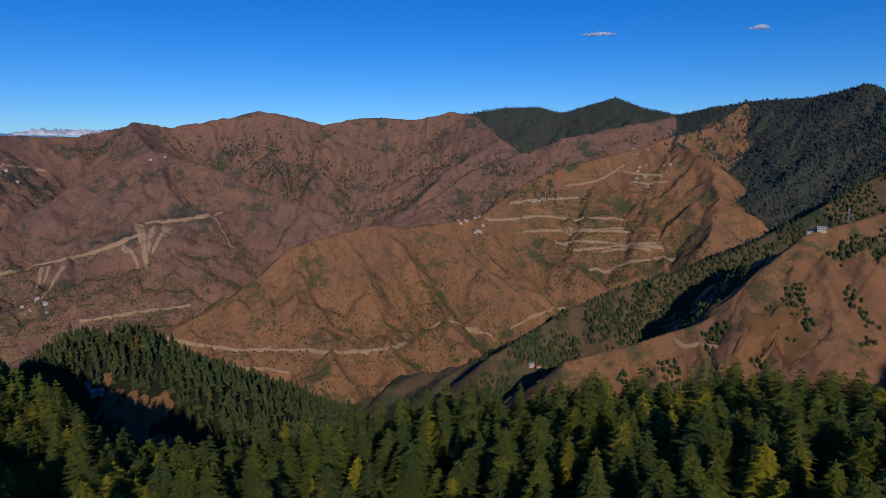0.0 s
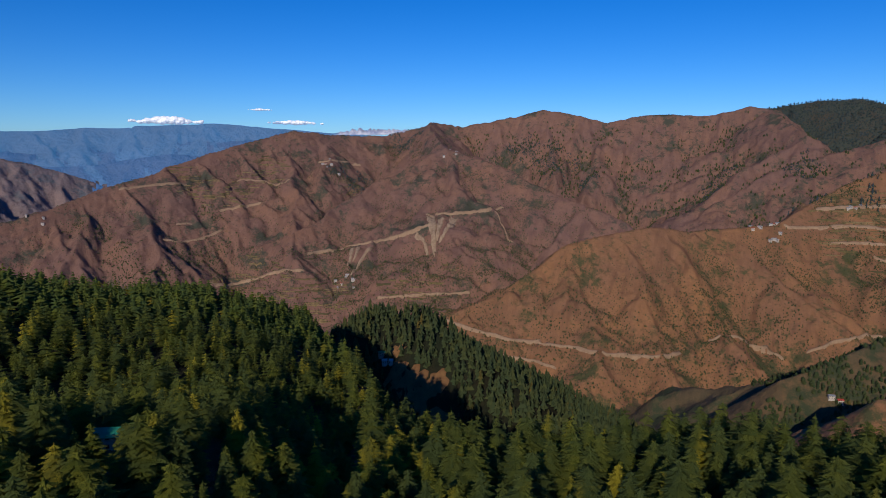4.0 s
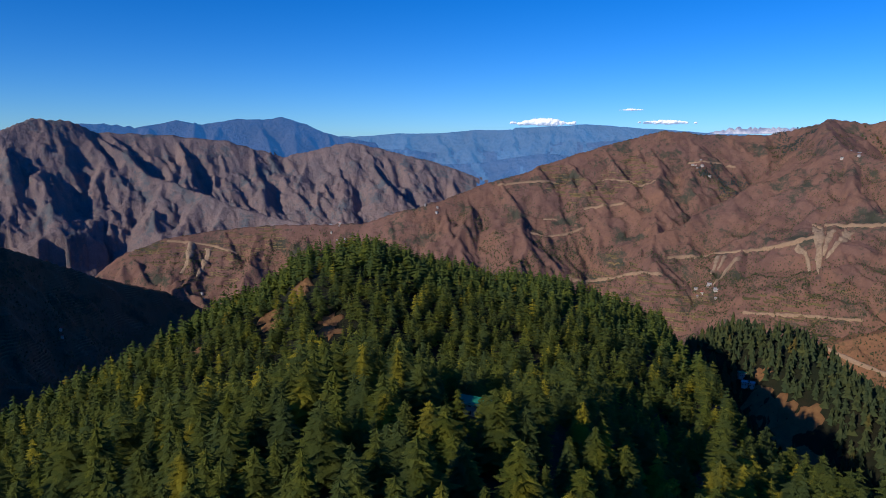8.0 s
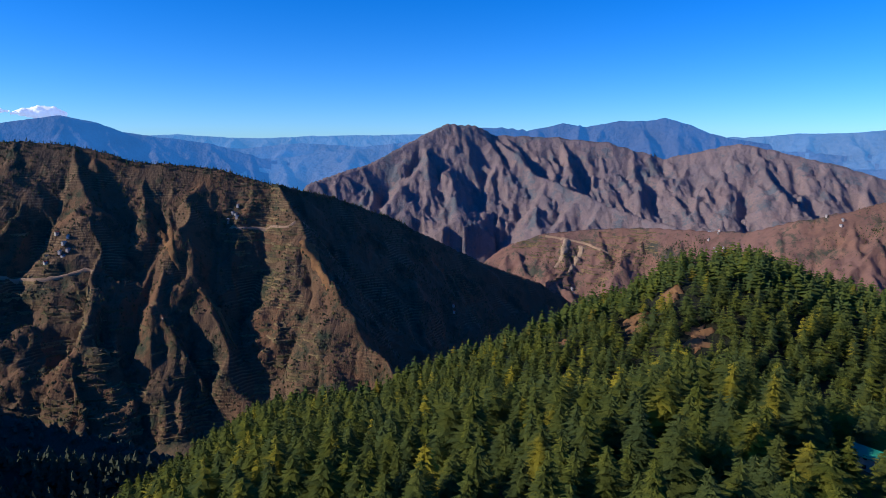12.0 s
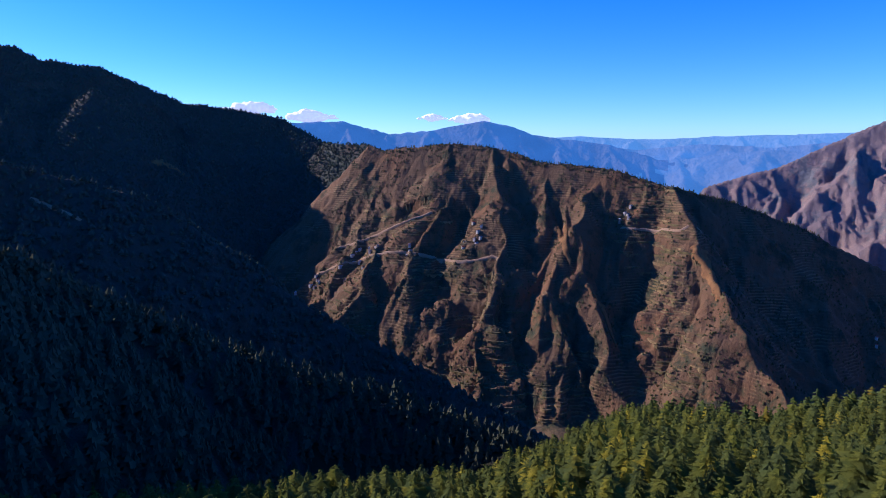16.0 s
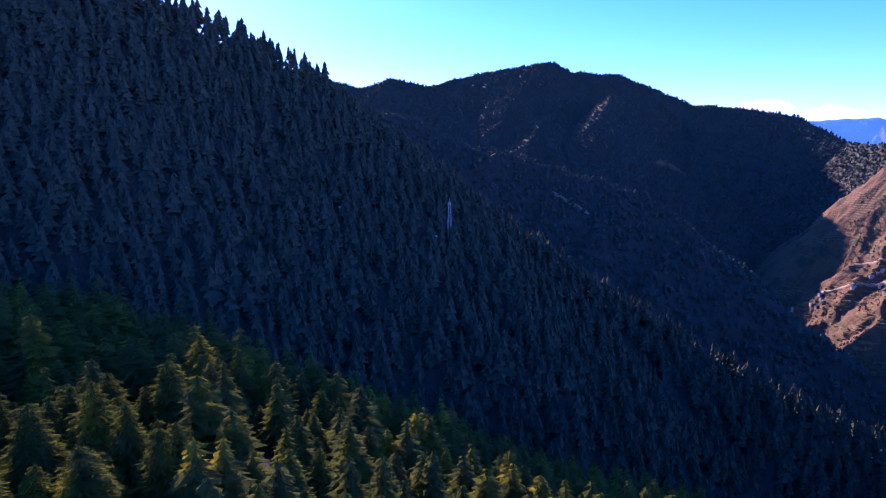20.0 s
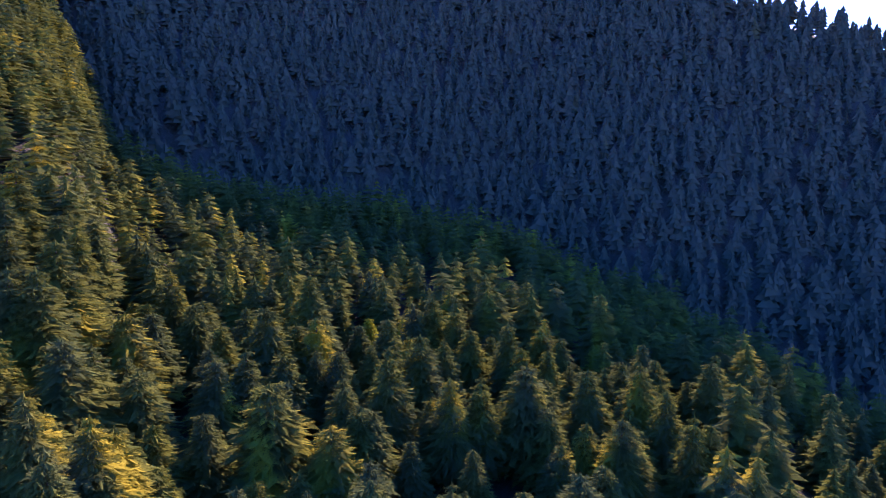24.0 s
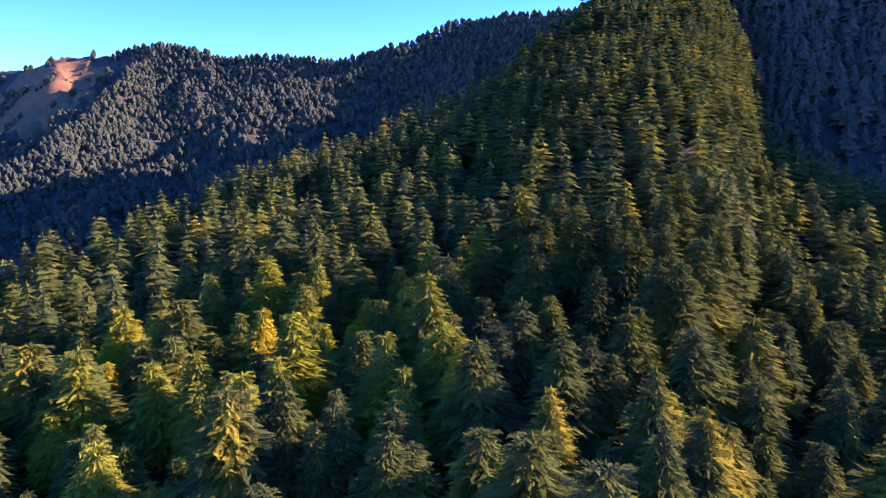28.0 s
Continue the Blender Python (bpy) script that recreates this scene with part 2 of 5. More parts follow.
# how close side ridges follow one another, and how they fall along and across
SIDE = {"north_range": (230, 0.56, 0.85), "forest_range": (260, 0.56, 0.8), "west_ridge": (170, 0.52, 0.8), "dome_spur_b": (170, 0.55, 0.8), "dome_spur_c": (170, 0.55, 0.8),
        "village_ridge": (125, 0.57, 0.78), "village_spur": (90, 0.58, 0.8), "village_spur_b": (90, 0.58, 0.8), "orange_ridge": (95, 0.56, 0.8), "orange_hill": (70, 0.62, 0.8),
        "terraced_hill": (150, 0.80, 0.95), "terrace_spur_a": (90, 0.58, 0.85), "massif": (120, 0.56, 0.82),
        "massif_spur": (150, 0.55, 0.9), "east_range": (150, 0.58, 0.85), "mid_ridge": (140, 0.6, 0.8), "blue_peak_south": (260, 0.6, 0.9), "far_range": (210, 0.5, 0.8), "far_range_b": (180, 0.5, 0.8), "far_range_c": (180, 0.5, 0.8), "blue_peaks": (190, 0.7, 1.0)}
SPURS = {n: spurs_of(CREST[n][0], g, k, s, i + 5) for i, (n, (g, k, s)) in enumerate(SIDE.items())}


def add_spurs(name, h, live, x, y):
    """Raise the bare ridge h by its side ridges, at the places that are live."""
    if not len(live):
        return
    lx, ly, lh = x[live], y[live], h[live]
    order = np.argsort(lx)
    lx, ly, lh = lx[order], ly[order], lh[order]
    for a, b, fall, reach in SPURS[name]:
        reach *= 1.5
        x0, x1 = np.searchsorted(lx, (min(a.x, b.x) - reach, max(a.x, b.x) + reach))
        if x0 == x1:
            continue
        m = x0 + np.flatnonzero(np.abs(ly[x0:x1] - (a.y + b.y) / 2) < abs(a.y - b.y) / 2 + reach)
        if not len(m):
            continue
        dx, dy = b.x - a.x, b.y - a.y
        px, py = lx[m] - a.x, ly[m] - a.y
        s = np.clip((px * dx + py * dy) / max(dx * dx + dy * dy, 1.0), 0, 1)
        lh[m] = np.maximum(lh[m], a.z + s * (b.z - a.z) - fall * np.hypot(px - s * dx, py - s * dy))
    h[live[order]] = lh


def land(x, y):
    """Height and the number of the ridge that forms it."""
    shape = np.shape(x)
    x, y = np.asarray(x, float).ravel(), np.asarray(y, float).ravel()
    wx, wy = x + 35 * fbm(x / 260, y / 260, 2), y + 35 * fbm(x / 260 + 50, y / 260 + 50, 2)
    rough = fbm(x / 70, y / 70, 4)
    r, az = np.hypot(x, y), np.degrees(np.arctan2(-x, y))
    rr, rz = brow(az)
    q = np.minimum(r / rr, 1)
    saddle = 48 * np.exp(-((az - 60) / 26) ** 2 - ((r - 410) / 120) ** 2)
    h_near = MIDDLE_Z - saddle + (rz - MIDDLE_Z) * q ** (1.3 - 0.55 * np.exp(-((az - 33) / 9) ** 2)) - np.maximum(r - rr, 0) * 0.62 + 3 * rough * np.clip(r / 80, 0, 1)
    h_floor = 285 + 22 * fbm(x / 300, y / 300, 3) + 3 * rough
    z = np.maximum(h_near, h_floor)
    zone = np.where(h_near > h_floor, NEAR, FLOOR)
    bx, by = wx + 14 * fbm(x / 80 + 9, y / 80, 2), wy + 14 * fbm(x / 80, y / 80 + 9, 2)
    bases = [crest_fall(CREST[n][0], CREST[n][1] + (0.22 if n in SIDE else 0.0), *((bx, by) if "spur" in n else (x, y))) for n in NAMES]
    top = z.copy()
    for h, d in bases:
        top = np.maximum(top, h)
    for n, (h, d) in zip(NAMES, bases):
        if n in SPURS:
            add_spurs(n, h, np.flatnonzero(h > top - 260), bx, by)
    top = z.copy()
    for b, d in bases:
        top = np.maximum(top, b)
    for k, n in enumerate(NAMES):
        p, fall, width, deep = CREST[n]
        deep = deep * 0.3 if n in SIDE else deep
        b, d = bases[k]
        m = b > top - deep - 60
        if not m.any():
            continue
        ux, uy = p[-1][0] - p[0][0], p[-1][1] - p[0][1]
        ln = math.hypot(ux, uy)
        ux, uy = ux / ln, uy / ln
        u, v = wx[m] * ux + wy[m] * uy, -wx[m] * uy + wy[m] * ux
        dm = d[m]
        g = ridged(u / width / 1.6 + 7 * k, v / (5.5 * width) + 3 * k, 4)
        fine = (17 if n.startswith("massif") else 13) * (ridged(wx[m] / 120, wy[m] / 120, 4) - 0.75) * np.clip(dm / 110, 0, 1) * min(1.0, max(deep, 25) / 50)
        fine = fine + 13 * (ridged(wx[m] / 48 + 3, wy[m] / 48, 4) - 0.75) * np.clip(dm / 60, 0, 1) * min(1.0, max(deep, 25) / 50)
        h = b[m] + fine - deep * np.clip(dm / (2.6 * width), 0, 1) * (1.15 - 1.15 * g) + rough[m] * (7.0 + 2 * np.clip(dm / 120, 0, 1)) * min(1.0, deep / 60)
        zm, om = z[m], zone[m]
        up = h > zm
        z[m], zone[m] = np.where(up, h, zm), np.where(up, k, om)
    return z.reshape(shape), zone.reshape(shape)


# ---- materials ----
def mat(name, rough=0.9):
    m = bpy.data.materials.new(name)
    m.use_nodes = True
    t = m.node_tree
    b = t.nodes["Principled BSDF"]
    b.inputs["Roughness"].default_value = rough
    b.inputs["Specular IOR Level"].default_value = 0.2
    return m, t, b


def tex(t, scale, detail=6.0, rough=0.6, stretch=None):
    co = t.nodes.new("ShaderNodeTexCoord")
    n = t.nodes.new("ShaderNodeTexNoise")
    n.inputs["Scale"].default_value, n.inputs["Detail"].default_value, n.inputs["Roughness"].default_value = scale, detail, rough
    if stretch:
        mp = t.nodes.new("ShaderNodeMapping")
        mp.inputs["Scale"].default_value = stretch
        t.links.new(co.outputs["Object"], mp.inputs["Vector"])
        t.links.new(mp.outputs[0], n.inputs["Vector"])
    else:
        t.links.new(co.outputs["Object"], n.inputs["Vector"])
    return n.outputs["Fac"]


def ramp(t, fac, stops):
    r = t.nodes.new("ShaderNodeValToRGB")
    e = r.color_ramp.elements
    while len(e) < len(stops):
        e.new(0.5)
    for el, (p, c) in zip(e, stops):
        el.position, el.color = p, (*c, 1) if len(c) == 3 else c
    t.links.new(fac, r.inputs["Fac"])
    return r.outputs["Color"]


def mix(t, fac, a, b):
    n = t.nodes.new("ShaderNodeMix")
    n.data_type = "RGBA"
    for sock, val in ((n.inputs["Factor"], fac), (n.inputs["A"], a), (n.inputs["B"], b)):
        if isinstance(val, (int, float)):
            sock.default_value = val
        elif isinstance(val, tuple):
            sock.default_value = (*val, 1)
        else:
            t.links.new(val, sock)
    return n.outputs["Result"]


def bump(t, b, height, dist, strength=0.8):
    n = t.nodes.new("ShaderNodeBump")
    n.inputs["Distance"].default_value, n.inputs["Strength"].default_value = dist, strength
    t.links.new(height, n.inputs["Height"])
    t.links.new(n.outputs[0], b.inputs["Normal"])


def slope_material(name, dry, earth, bush, bushy=0.5, grain=0.02, relief=6.0, fall_line="y", bare=0.6):
    """Open hillside: dry grass, bare earth and scrub."""
    m, t, b = mat(name)
    broad = tex(t, 0.004, 8, 0.6)
    ground_c = mix(t, ramp(t, broad, [(0.38, (0, 0, 0)), (0.62, (1, 1, 1))]), dry, earth)
    fine = tex(t, grain * 2, 8, 0.7)
    ground_c = mix(t, ramp(t, fine, [(0.3, (0, 0, 0)), (0.75, (0.55, 0.55, 0.55))]), ground_c, tuple(0.55 * c for c in earth))
    along = (1, 0.16, 0.16) if fall_line == "y" else (0.16, 1, 0.16)
    streak = tex(t, 0.03, 8, 0.7, along)
    ground_c = mix(t, ramp(t, streak, [(0.36, (0.75, 0.75, 0.75)), (0.52, (0, 0, 0))]), ground_c, tuple(0.6 * c for c in dry))
    ground_c = mix(t, ramp(t, tex(t, 0.16, 6, 0.75), [(0.35, (0.6, 0.6, 0.6)), (0.6, (0, 0, 0))]), ground_c, tuple(0.55 * a + 0.25 * c for a, c in zip(dry, bush)))
    patch = tex(t, 0.007, 10, 0.72)
    scrub = ramp(t, patch, [(0.62 - 0.14 * bushy, (0, 0, 0)), (0.70 - 0.14 * bushy, (1, 1, 1))])
    c = mix(t, scrub, ground_c, bush)
    dots = ramp(t, tex(t, 0.055, 3, 0.6), [(0.60 - 0.06 * bushy, (0, 0, 0)), (0.64 - 0.06 * bushy, (0.85, 0.85, 0.85))])
    near_scrub = ramp(t, patch, [(0.42, (0, 0, 0)), (0.56, (1, 1, 1))])
    both = t.nodes.new("ShaderNodeMath")
    both.operation = "MULTIPLY"
    t.links.new(dots, both.inputs[0])
    t.links.new(near_scrub, both.inputs[1])
    c = mix(t, both.outputs[0], c, bush)
    pale = ramp(t, tex(t, 0.022, 9, 0.75), [(0.66, (0, 0, 0)), (0.76, (bare, bare, bare))])
    c = mix(t, pale, c, tuple(1.4 * v + 0.03 for v in earth))
    t.links.new(c, b.inputs["Base Color"])
    bump(t, b, tex(t, grain, 10, 0.7), relief * 1.5, 1.0)
    return m


M_BROWN = slope_material("dry_grass_slope", (0.24, 0.134, 0.108), (0.30, 0.156, 0.102), (0.07, 0.07, 0.05), 0.6)
M_OCHRE = slope_material("ochre_grass_slope", (0.29, 0.148, 0.086), (0.36, 0.174, 0.08), (0.08, 0.08, 0.036), 0.65)
# brown rock turned mauve and blue: haze before the massif in its colour
M_MAUVE = slope_material("hazed_bare_rock", (0.25, 0.198, 0.205), (0.315, 0.22, 0.20), (0.13, 0.14, 0.155), 0.6, 0.025, 12, "x")
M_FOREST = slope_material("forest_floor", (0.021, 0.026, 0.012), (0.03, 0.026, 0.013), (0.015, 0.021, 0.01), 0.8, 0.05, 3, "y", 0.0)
# ground under the woods, lifted in colour to make up for haze
M_WOODED = slope_material("wooded_slope", (0.075, 0.08, 0.062), (0.105, 0.078, 0.056), (0.06, 0.072, 0.058), 1.1, 0.03, 10, "y", 0.1)
M_VALLEY = slope_material("valley_ground", (0.132, 0.102, 0.060), (0.192, 0.120, 0.060), (0.048, 0.060, 0.031), 1.0)


def stepped_material(name, dry, earth, bush):
    """Hillside cut into narrow stepped fields, with scrub and bare gullies."""
    m, t, b = mat(name)
    co = t.nodes.new("ShaderNodeTexCoord")
    w = t.nodes.new("ShaderNodeTexWave")
    w.wave_type, w.bands_direction, w.wave_profile = "BANDS", "Z", "SAW"
    w.inputs["Scale"].default_value, w.inputs["Distortion"].default_value = 0.05, 16.0
    w.inputs["Detail"].default_value, w.inputs["Detail Scale"].default_value = 3.0, 0.12
    t.links.new(co.outputs["Object"], w.inputs["Vector"])
    field = mix(t, ramp(t, w.outputs["Fac"], [(0.5, (0, 0, 0)), (0.8, (1, 1, 1))]), tuple(0.8 * c for c in dry), (0.21, 0.14, 0.075))
    where = ramp(t, tex(t, 0.007, 8, 0.7), [(0.5, (0, 0, 0)), (0.62, (1, 1, 1))])
    c = mix(t, ramp(t, tex(t, 0.006, 8, 0.6), [(0.4, (0, 0, 0)), (0.6, (1, 1, 1))]), dry, earth)
    c = mix(t, where, c, field)
    c = mix(t, ramp(t, tex(t, 0.012, 10, 0.75), [(0.5, (0, 0, 0)), (0.62, (1, 1, 1))]), c, bush)
    t.links.new(c, b.inputs["Base Color"])
    add = t.nodes.new("ShaderNodeMath")
    t.links.new(w.outputs["Fac"], add.inputs[0])
    t.links.new(tex(t, 0.03, 8, 0.65), add.inputs[1])
    bump(t, b, add.outputs[0], 1.5)
    rough = t.nodes.new("ShaderNodeBump")
    rough.inputs["Distance"].default_value = 14.0
    t.links.new(tex(t, 0.02, 10, 0.68, (0.3, 1, 0.5)), rough.inputs["Height"])
    t.links.new(rough.outputs[0], b.inputs["Normal"].links[0].from_node.inputs["Normal"])
    return m


M_TERRACE = stepped_material("terraced_slope", (0.125, 0.08, 0.048), (0.17, 0.088, 0.046), (0.04, 0.05, 0.03))


def haze_glow_material(name, colour, base):
    """Ranges so far off that the air's blue haze is put in as glow."""
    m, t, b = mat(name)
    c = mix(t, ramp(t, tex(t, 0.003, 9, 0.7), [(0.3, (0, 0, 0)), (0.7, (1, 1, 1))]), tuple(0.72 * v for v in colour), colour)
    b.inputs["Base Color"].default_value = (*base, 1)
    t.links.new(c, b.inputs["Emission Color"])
    # the rock gives off no light; this glow is the painted haze
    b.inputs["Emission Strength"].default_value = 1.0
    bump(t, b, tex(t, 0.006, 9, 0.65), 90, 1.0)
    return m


M_BLUE = haze_glow_material("blue_haze_glow", (0.028, 0.135, 0.40), (0.06, 0.055, 0.055))
M_FARBLUE = haze_glow_material("farthest_haze_glow", (0.07, 0.245, 0.57), (0.08, 0.075, 0.075))

M_MIDBLUE = haze_glow_material("middle_haze_glow", (0.046, 0.185, 0.485), (0.08, 0.072, 0.07))

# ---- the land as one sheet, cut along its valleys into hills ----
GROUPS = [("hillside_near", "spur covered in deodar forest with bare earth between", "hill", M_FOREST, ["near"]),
          ("mountain_range_north", "long brown range of dry grass with scrub in its gullies", "mountain", M_BROWN, ["north_range", "valley_spur", "valley_spur_b"]),
          ("mountain_range_forest", "dark forested range with craggy summit", "mountain", M_WOODED, ["forest_range", "forest_range_b"]),
          ("mountain_ridge_west", "brown grassy ridge falling to a terraced nose", "mountain", M_BROWN, ["west_ridge"]),
          ("mountain_dome", "broad brown dome cut by a road and landslips", "mountain", M_BROWN, ["dome_spur", "dome_spur_b", "dome_spur_c"]),
          ("mountain_village", "ochre grass mountain with villages, terraces and roads", "mountain", M_OCHRE, ["village_ridge", "village_spur", "village_spur_b"]),
          ("ridge_pines", "brown ridge with dark pines in its gullies", "hill", M_VALLEY, ["orange_ridge"]),
          ("hill_orange", "bare orange grass hill with ribbed flank", "hill", M_OCHRE, ["orange_hill"]),
          ("spur_forest", "low forested spur with a cleared earth patch", "hill", M_FOREST, ["far_spur"]),
          ("hill_terraced", "steep hill of stepped fields, half in shadow", "mountain", M_TERRACE, ["terraced_hill", "terrace_spur_a", "terrace_spur_b", "terrace_spur_c", "terrace_spur_d"]),
          ("mountain_range_south", "shaded forest range beneath the sun", "mountain", M_WOODED, ["dark_range", "dark_shoulder", "dark_shoulder_spur"]),
          ("ridge_shaded", "shaded forest ridge falling into the valley", "hill", M_WOODED, ["mid_ridge"]),
          ("hill_shaded", "tall conifer hill against the sun, in shadow", "hill", M_WOODED, ["big_hill"]),
          ("mountain_range_east", "forested range with orange grass flank", "mountain", M_WOODED, ["east_range", "east_spur_a", "east_spur_b"]),
          ("mountain_massif", "haze-tinted mauve rocky massif furrowed by steep gullies", "mountain", M_MAUVE, ["massif", "massif_spur"]),
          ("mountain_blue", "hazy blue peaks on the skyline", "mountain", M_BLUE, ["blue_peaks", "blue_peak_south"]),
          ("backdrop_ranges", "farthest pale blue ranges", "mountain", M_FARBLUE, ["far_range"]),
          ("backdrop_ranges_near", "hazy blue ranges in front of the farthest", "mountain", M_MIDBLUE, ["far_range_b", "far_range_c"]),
          ("ground_valley", "valley floor with scrub and fields", "ground", M_VALLEY, ["floor"])]


def mesh_of(name, verts, faces, material, smooth=True):
    """A mesh from arrays; faces all of one size."""
    me = bpy.data.meshes.new(name)
    n, k = faces.shape
    me.vertices.add(len(verts))
    me.vertices.foreach_set("co", np.ascontiguousarray(verts, np.float32).ravel())
    me.loops.add(n * k)
    me.loops.foreach_set("vertex_index", np.ascontiguousarray(faces, np.int32).ravel())
    me.polygons.add(n)
    me.polygons.foreach_set("loop_start", np.arange(0, n * k, k, dtype=np.int32))
    me.update(calc_edges=True)
    me.polygons.foreach_set("use_smooth", np.full(n, smooth))
    me.materials.append(material)
    return me


N_AZ = 1440
rings = np.concatenate([np.geomspace(8, 900, 44)[:-1], np.geomspace(900, 4940, 250)])
aa = np.arange(N_AZ) * 2 * math.pi / N_AZ
gx, gy = -np.outer(rings, np.sin(aa)), np.outer(rings, np.cos(aa))
gz, gzone = land(gx, gy)
verts = np.stack([gx, gy, gz], -1).reshape(-1, 3)
ii, jj = np.meshgrid(np.arange(len(rings) - 1), np.arange(N_AZ), indexing="ij")
ii, jj = ii.ravel(), jj.ravel()
j2 = (jj + 1) % N_AZ
quads = np.stack([ii * N_AZ + jj, (ii + 1) * N_AZ + jj, (ii + 1) * N_AZ + j2, ii * N_AZ + j2], -1)
qzone = gzone.reshape(-1)[quads[:, 0]]


def near_side(name, spare):
    """True up to a little behind the crest, on the side of the wooded spur."""
    c = np.array(CREST[name][0], float)
    a, r = np.degrees(np.arctan2(-c[:, 0], c[:, 1])) % 360, np.hypot(c[:, 0], c[:, 1])
    o = np.argsort(a)
    return lambda p: np.hypot(p[:, 0], p[:, 1]) < np.interp(np.degrees(np.arctan2(-p[:, 0], p[:, 1])) % 360, a[o], r[o]) + spare


def finer(f):
    """Halve the quads f of the sheet both ways; the rim keeps its straight edges, so that the hills meet without gaps."""
    edge = np.concatenate([f[:, [k, (k + 1) % 4]] for k in range(4)])
    key = np.sort(edge, 1)
    uniq, first_at, inv, count = np.unique(key[:, 0].astype(np.int64) * len(verts) + key[:, 1], return_index=True, return_inverse=True, return_counts=True)
    ends = key[first_at]
    mid = (verts[ends[:, 0]] + verts[ends[:, 1]]) / 2
    heart = verts[f].mean(1)
    inner = count == 2
    mid[inner, 2] = land(mid[inner, 0], mid[inner, 1])[0]
    heart[:, 2] = land(heart[:, 0], heart[:, 1])[0]
    n, m = len(f), len(mid)
    used, corner = np.unique(f, return_inverse=True)
    corner = corner.reshape(f.shape)
    e = len(used) + inv.reshape(4, n).T
    c = len(used) + m + np.arange(n)
    out = np.concatenate([np.stack([corner[:, k], e[:, k], c, e[:, k - 1]], 1) for k in range(4)])
    return np.concatenate([verts[used], mid, heart]), out


# hills whose relief is cut finer: all of them, or only the side towards the wooded spur
FINE = {"mountain_range_north": "", "mountain_range_forest": "", "mountain_ridge_west": "", "mountain_dome": "", "mountain_village": "", "ridge_pines": "", "hill_orange": "", "hill_terraced": "",
        "mountain_massif": "", "mountain_blue": "", "backdrop_ranges": "", "mountain_range_south": "dark_range", "ridge_shaded": "mid_ridge", "hill_shaded": "big_hill"}
for name, label, cat, m, parts in GROUPS:
    ids = [NEAR if p == "near" else FLOOR if p == "floor" else NAMES.index(p) for p in parts]
    f = quads[np.isin(qzone, ids)]
    if not len(f):
        continue
    cut = np.full(len(f), name in FINE)
    if FINE.get(name):
        cut = near_side(FINE[name], 45)(verts[f[:, 0], :2]) & (np.hypot(*verts[f[:, 0], :2].T) > 450)
    used, inv = np.unique(f[~cut], return_inverse=True)
    hv, hf = verts[used], inv.reshape(-1, 4)
    if cut.any():
        fv, ff = finer(f[cut])
        hv, hf = np.concatenate([hv, fv]), np.concatenate([hf, ff + len(hv)])
    tagged(new(name, mesh_of(name, hv, hf, m)), label, cat, kind="structure")


# ---- trees ----
def leaf_material(name, low, high, golden, share, ragged=0.0):
    """Needles: each bough its own shade, each tree its own tone, here and there a golden one."""
    m, t, b = mat(name, 1.0)
    b.inputs["Specular IOR Level"].default_value = 0.0
    info = t.nodes.new("ShaderNodeNewGeometry")
    c = ramp(t, info.outputs["Random Per Island"], [(0.0, low), (1.0, high)])

    def spot(scale, lo, hi, detail=2.0):
        n = t.nodes.new("ShaderNodeTexNoise")
        n.inputs["Scale"].default_value, n.inputs["Detail"].default_value = scale, detail
        flat = t.nodes.new("ShaderNodeVectorMath")
        flat.operation = "MULTIPLY"
        flat.inputs[1].default_value = (1, 1, 0.2)
        t.links.new(info.outputs["Position"], flat.inputs[0])
        t.links.new(flat.outputs[0], n.inputs["Vector"])
        return ramp(t, n.outputs["Fac"], [(lo, (0, 0, 0)), (hi, (1, 1, 1))])
    c = mix(t, spot(0.09, 0.35, 0.65), c, tuple(0.6 * v + w for v, w in zip(low, (0.02, 0.032, 0.02))))
    c = mix(t, spot(0.06, 0.66 - share, 0.74 - share), c, golden)
    t.links.new(c, b.inputs["Base Color"])
    tr = t.nodes.new("ShaderNodeBsdfTranslucent")
    t.links.new(c, tr.inputs["Color"])
    mx = t.nodes.new("ShaderNodeMixShader")
    mx.inputs[0].default_value = 0.22
    t.links.new(b.outputs[0], mx.inputs[1])
    t.links.new(tr.outputs[0], mx.inputs[2])
    if ragged:
        fray = t.nodes.new("ShaderNodeTexNoise")
        fray.inputs["Scale"].default_value, fray.inputs["Detail"].default_value, fray.inputs["Roughness"].default_value = ragged, 3.0, 0.75
        t.links.new(info.outputs["Position"], fray.inputs["Vector"])
        cutout = t.nodes.new("ShaderNodeMath")
        cutout.operation = "GREATER_THAN"
        cutout.inputs[1].default_value = 0.46
        t.links.new(fray.outputs["Fac"], cutout.inputs[0])
        gap = t.nodes.new("ShaderNodeBsdfTransparent")
        comb = t.nodes.new("ShaderNodeMixShader")
        t.links.new(cutout.outputs[0], comb.inputs[0])
        t.links.new(gap.outputs[0], comb.inputs[1])
        t.links.new(mx.outputs[0], comb.inputs[2])
        mx = comb
    t.links.new(mx.outputs[0], t.nodes["Material Output"].inputs["Surface"])
    return m


M_NEEDLE = leaf_material("deodar_needles", (0.07, 0.09, 0.018), (0.152, 0.16, 0.026), (0.27, 0.235, 0.026), 0.06, 2.6)
# yellower copy of the deodar needles, with low sun's gold in the colour
M_SUNGOLD = leaf_material("sun_gold_needles", (0.17, 0.19, 0.018), (0.32, 0.31, 0.024), (0.42, 0.33, 0.02), 0.08, 2.6)
M_MIDNEEDLE = leaf_material("hill_needles", (0.07, 0.098, 0.02), (0.14, 0.155, 0.026), (0.16, 0.13, 0.02), 0.03)
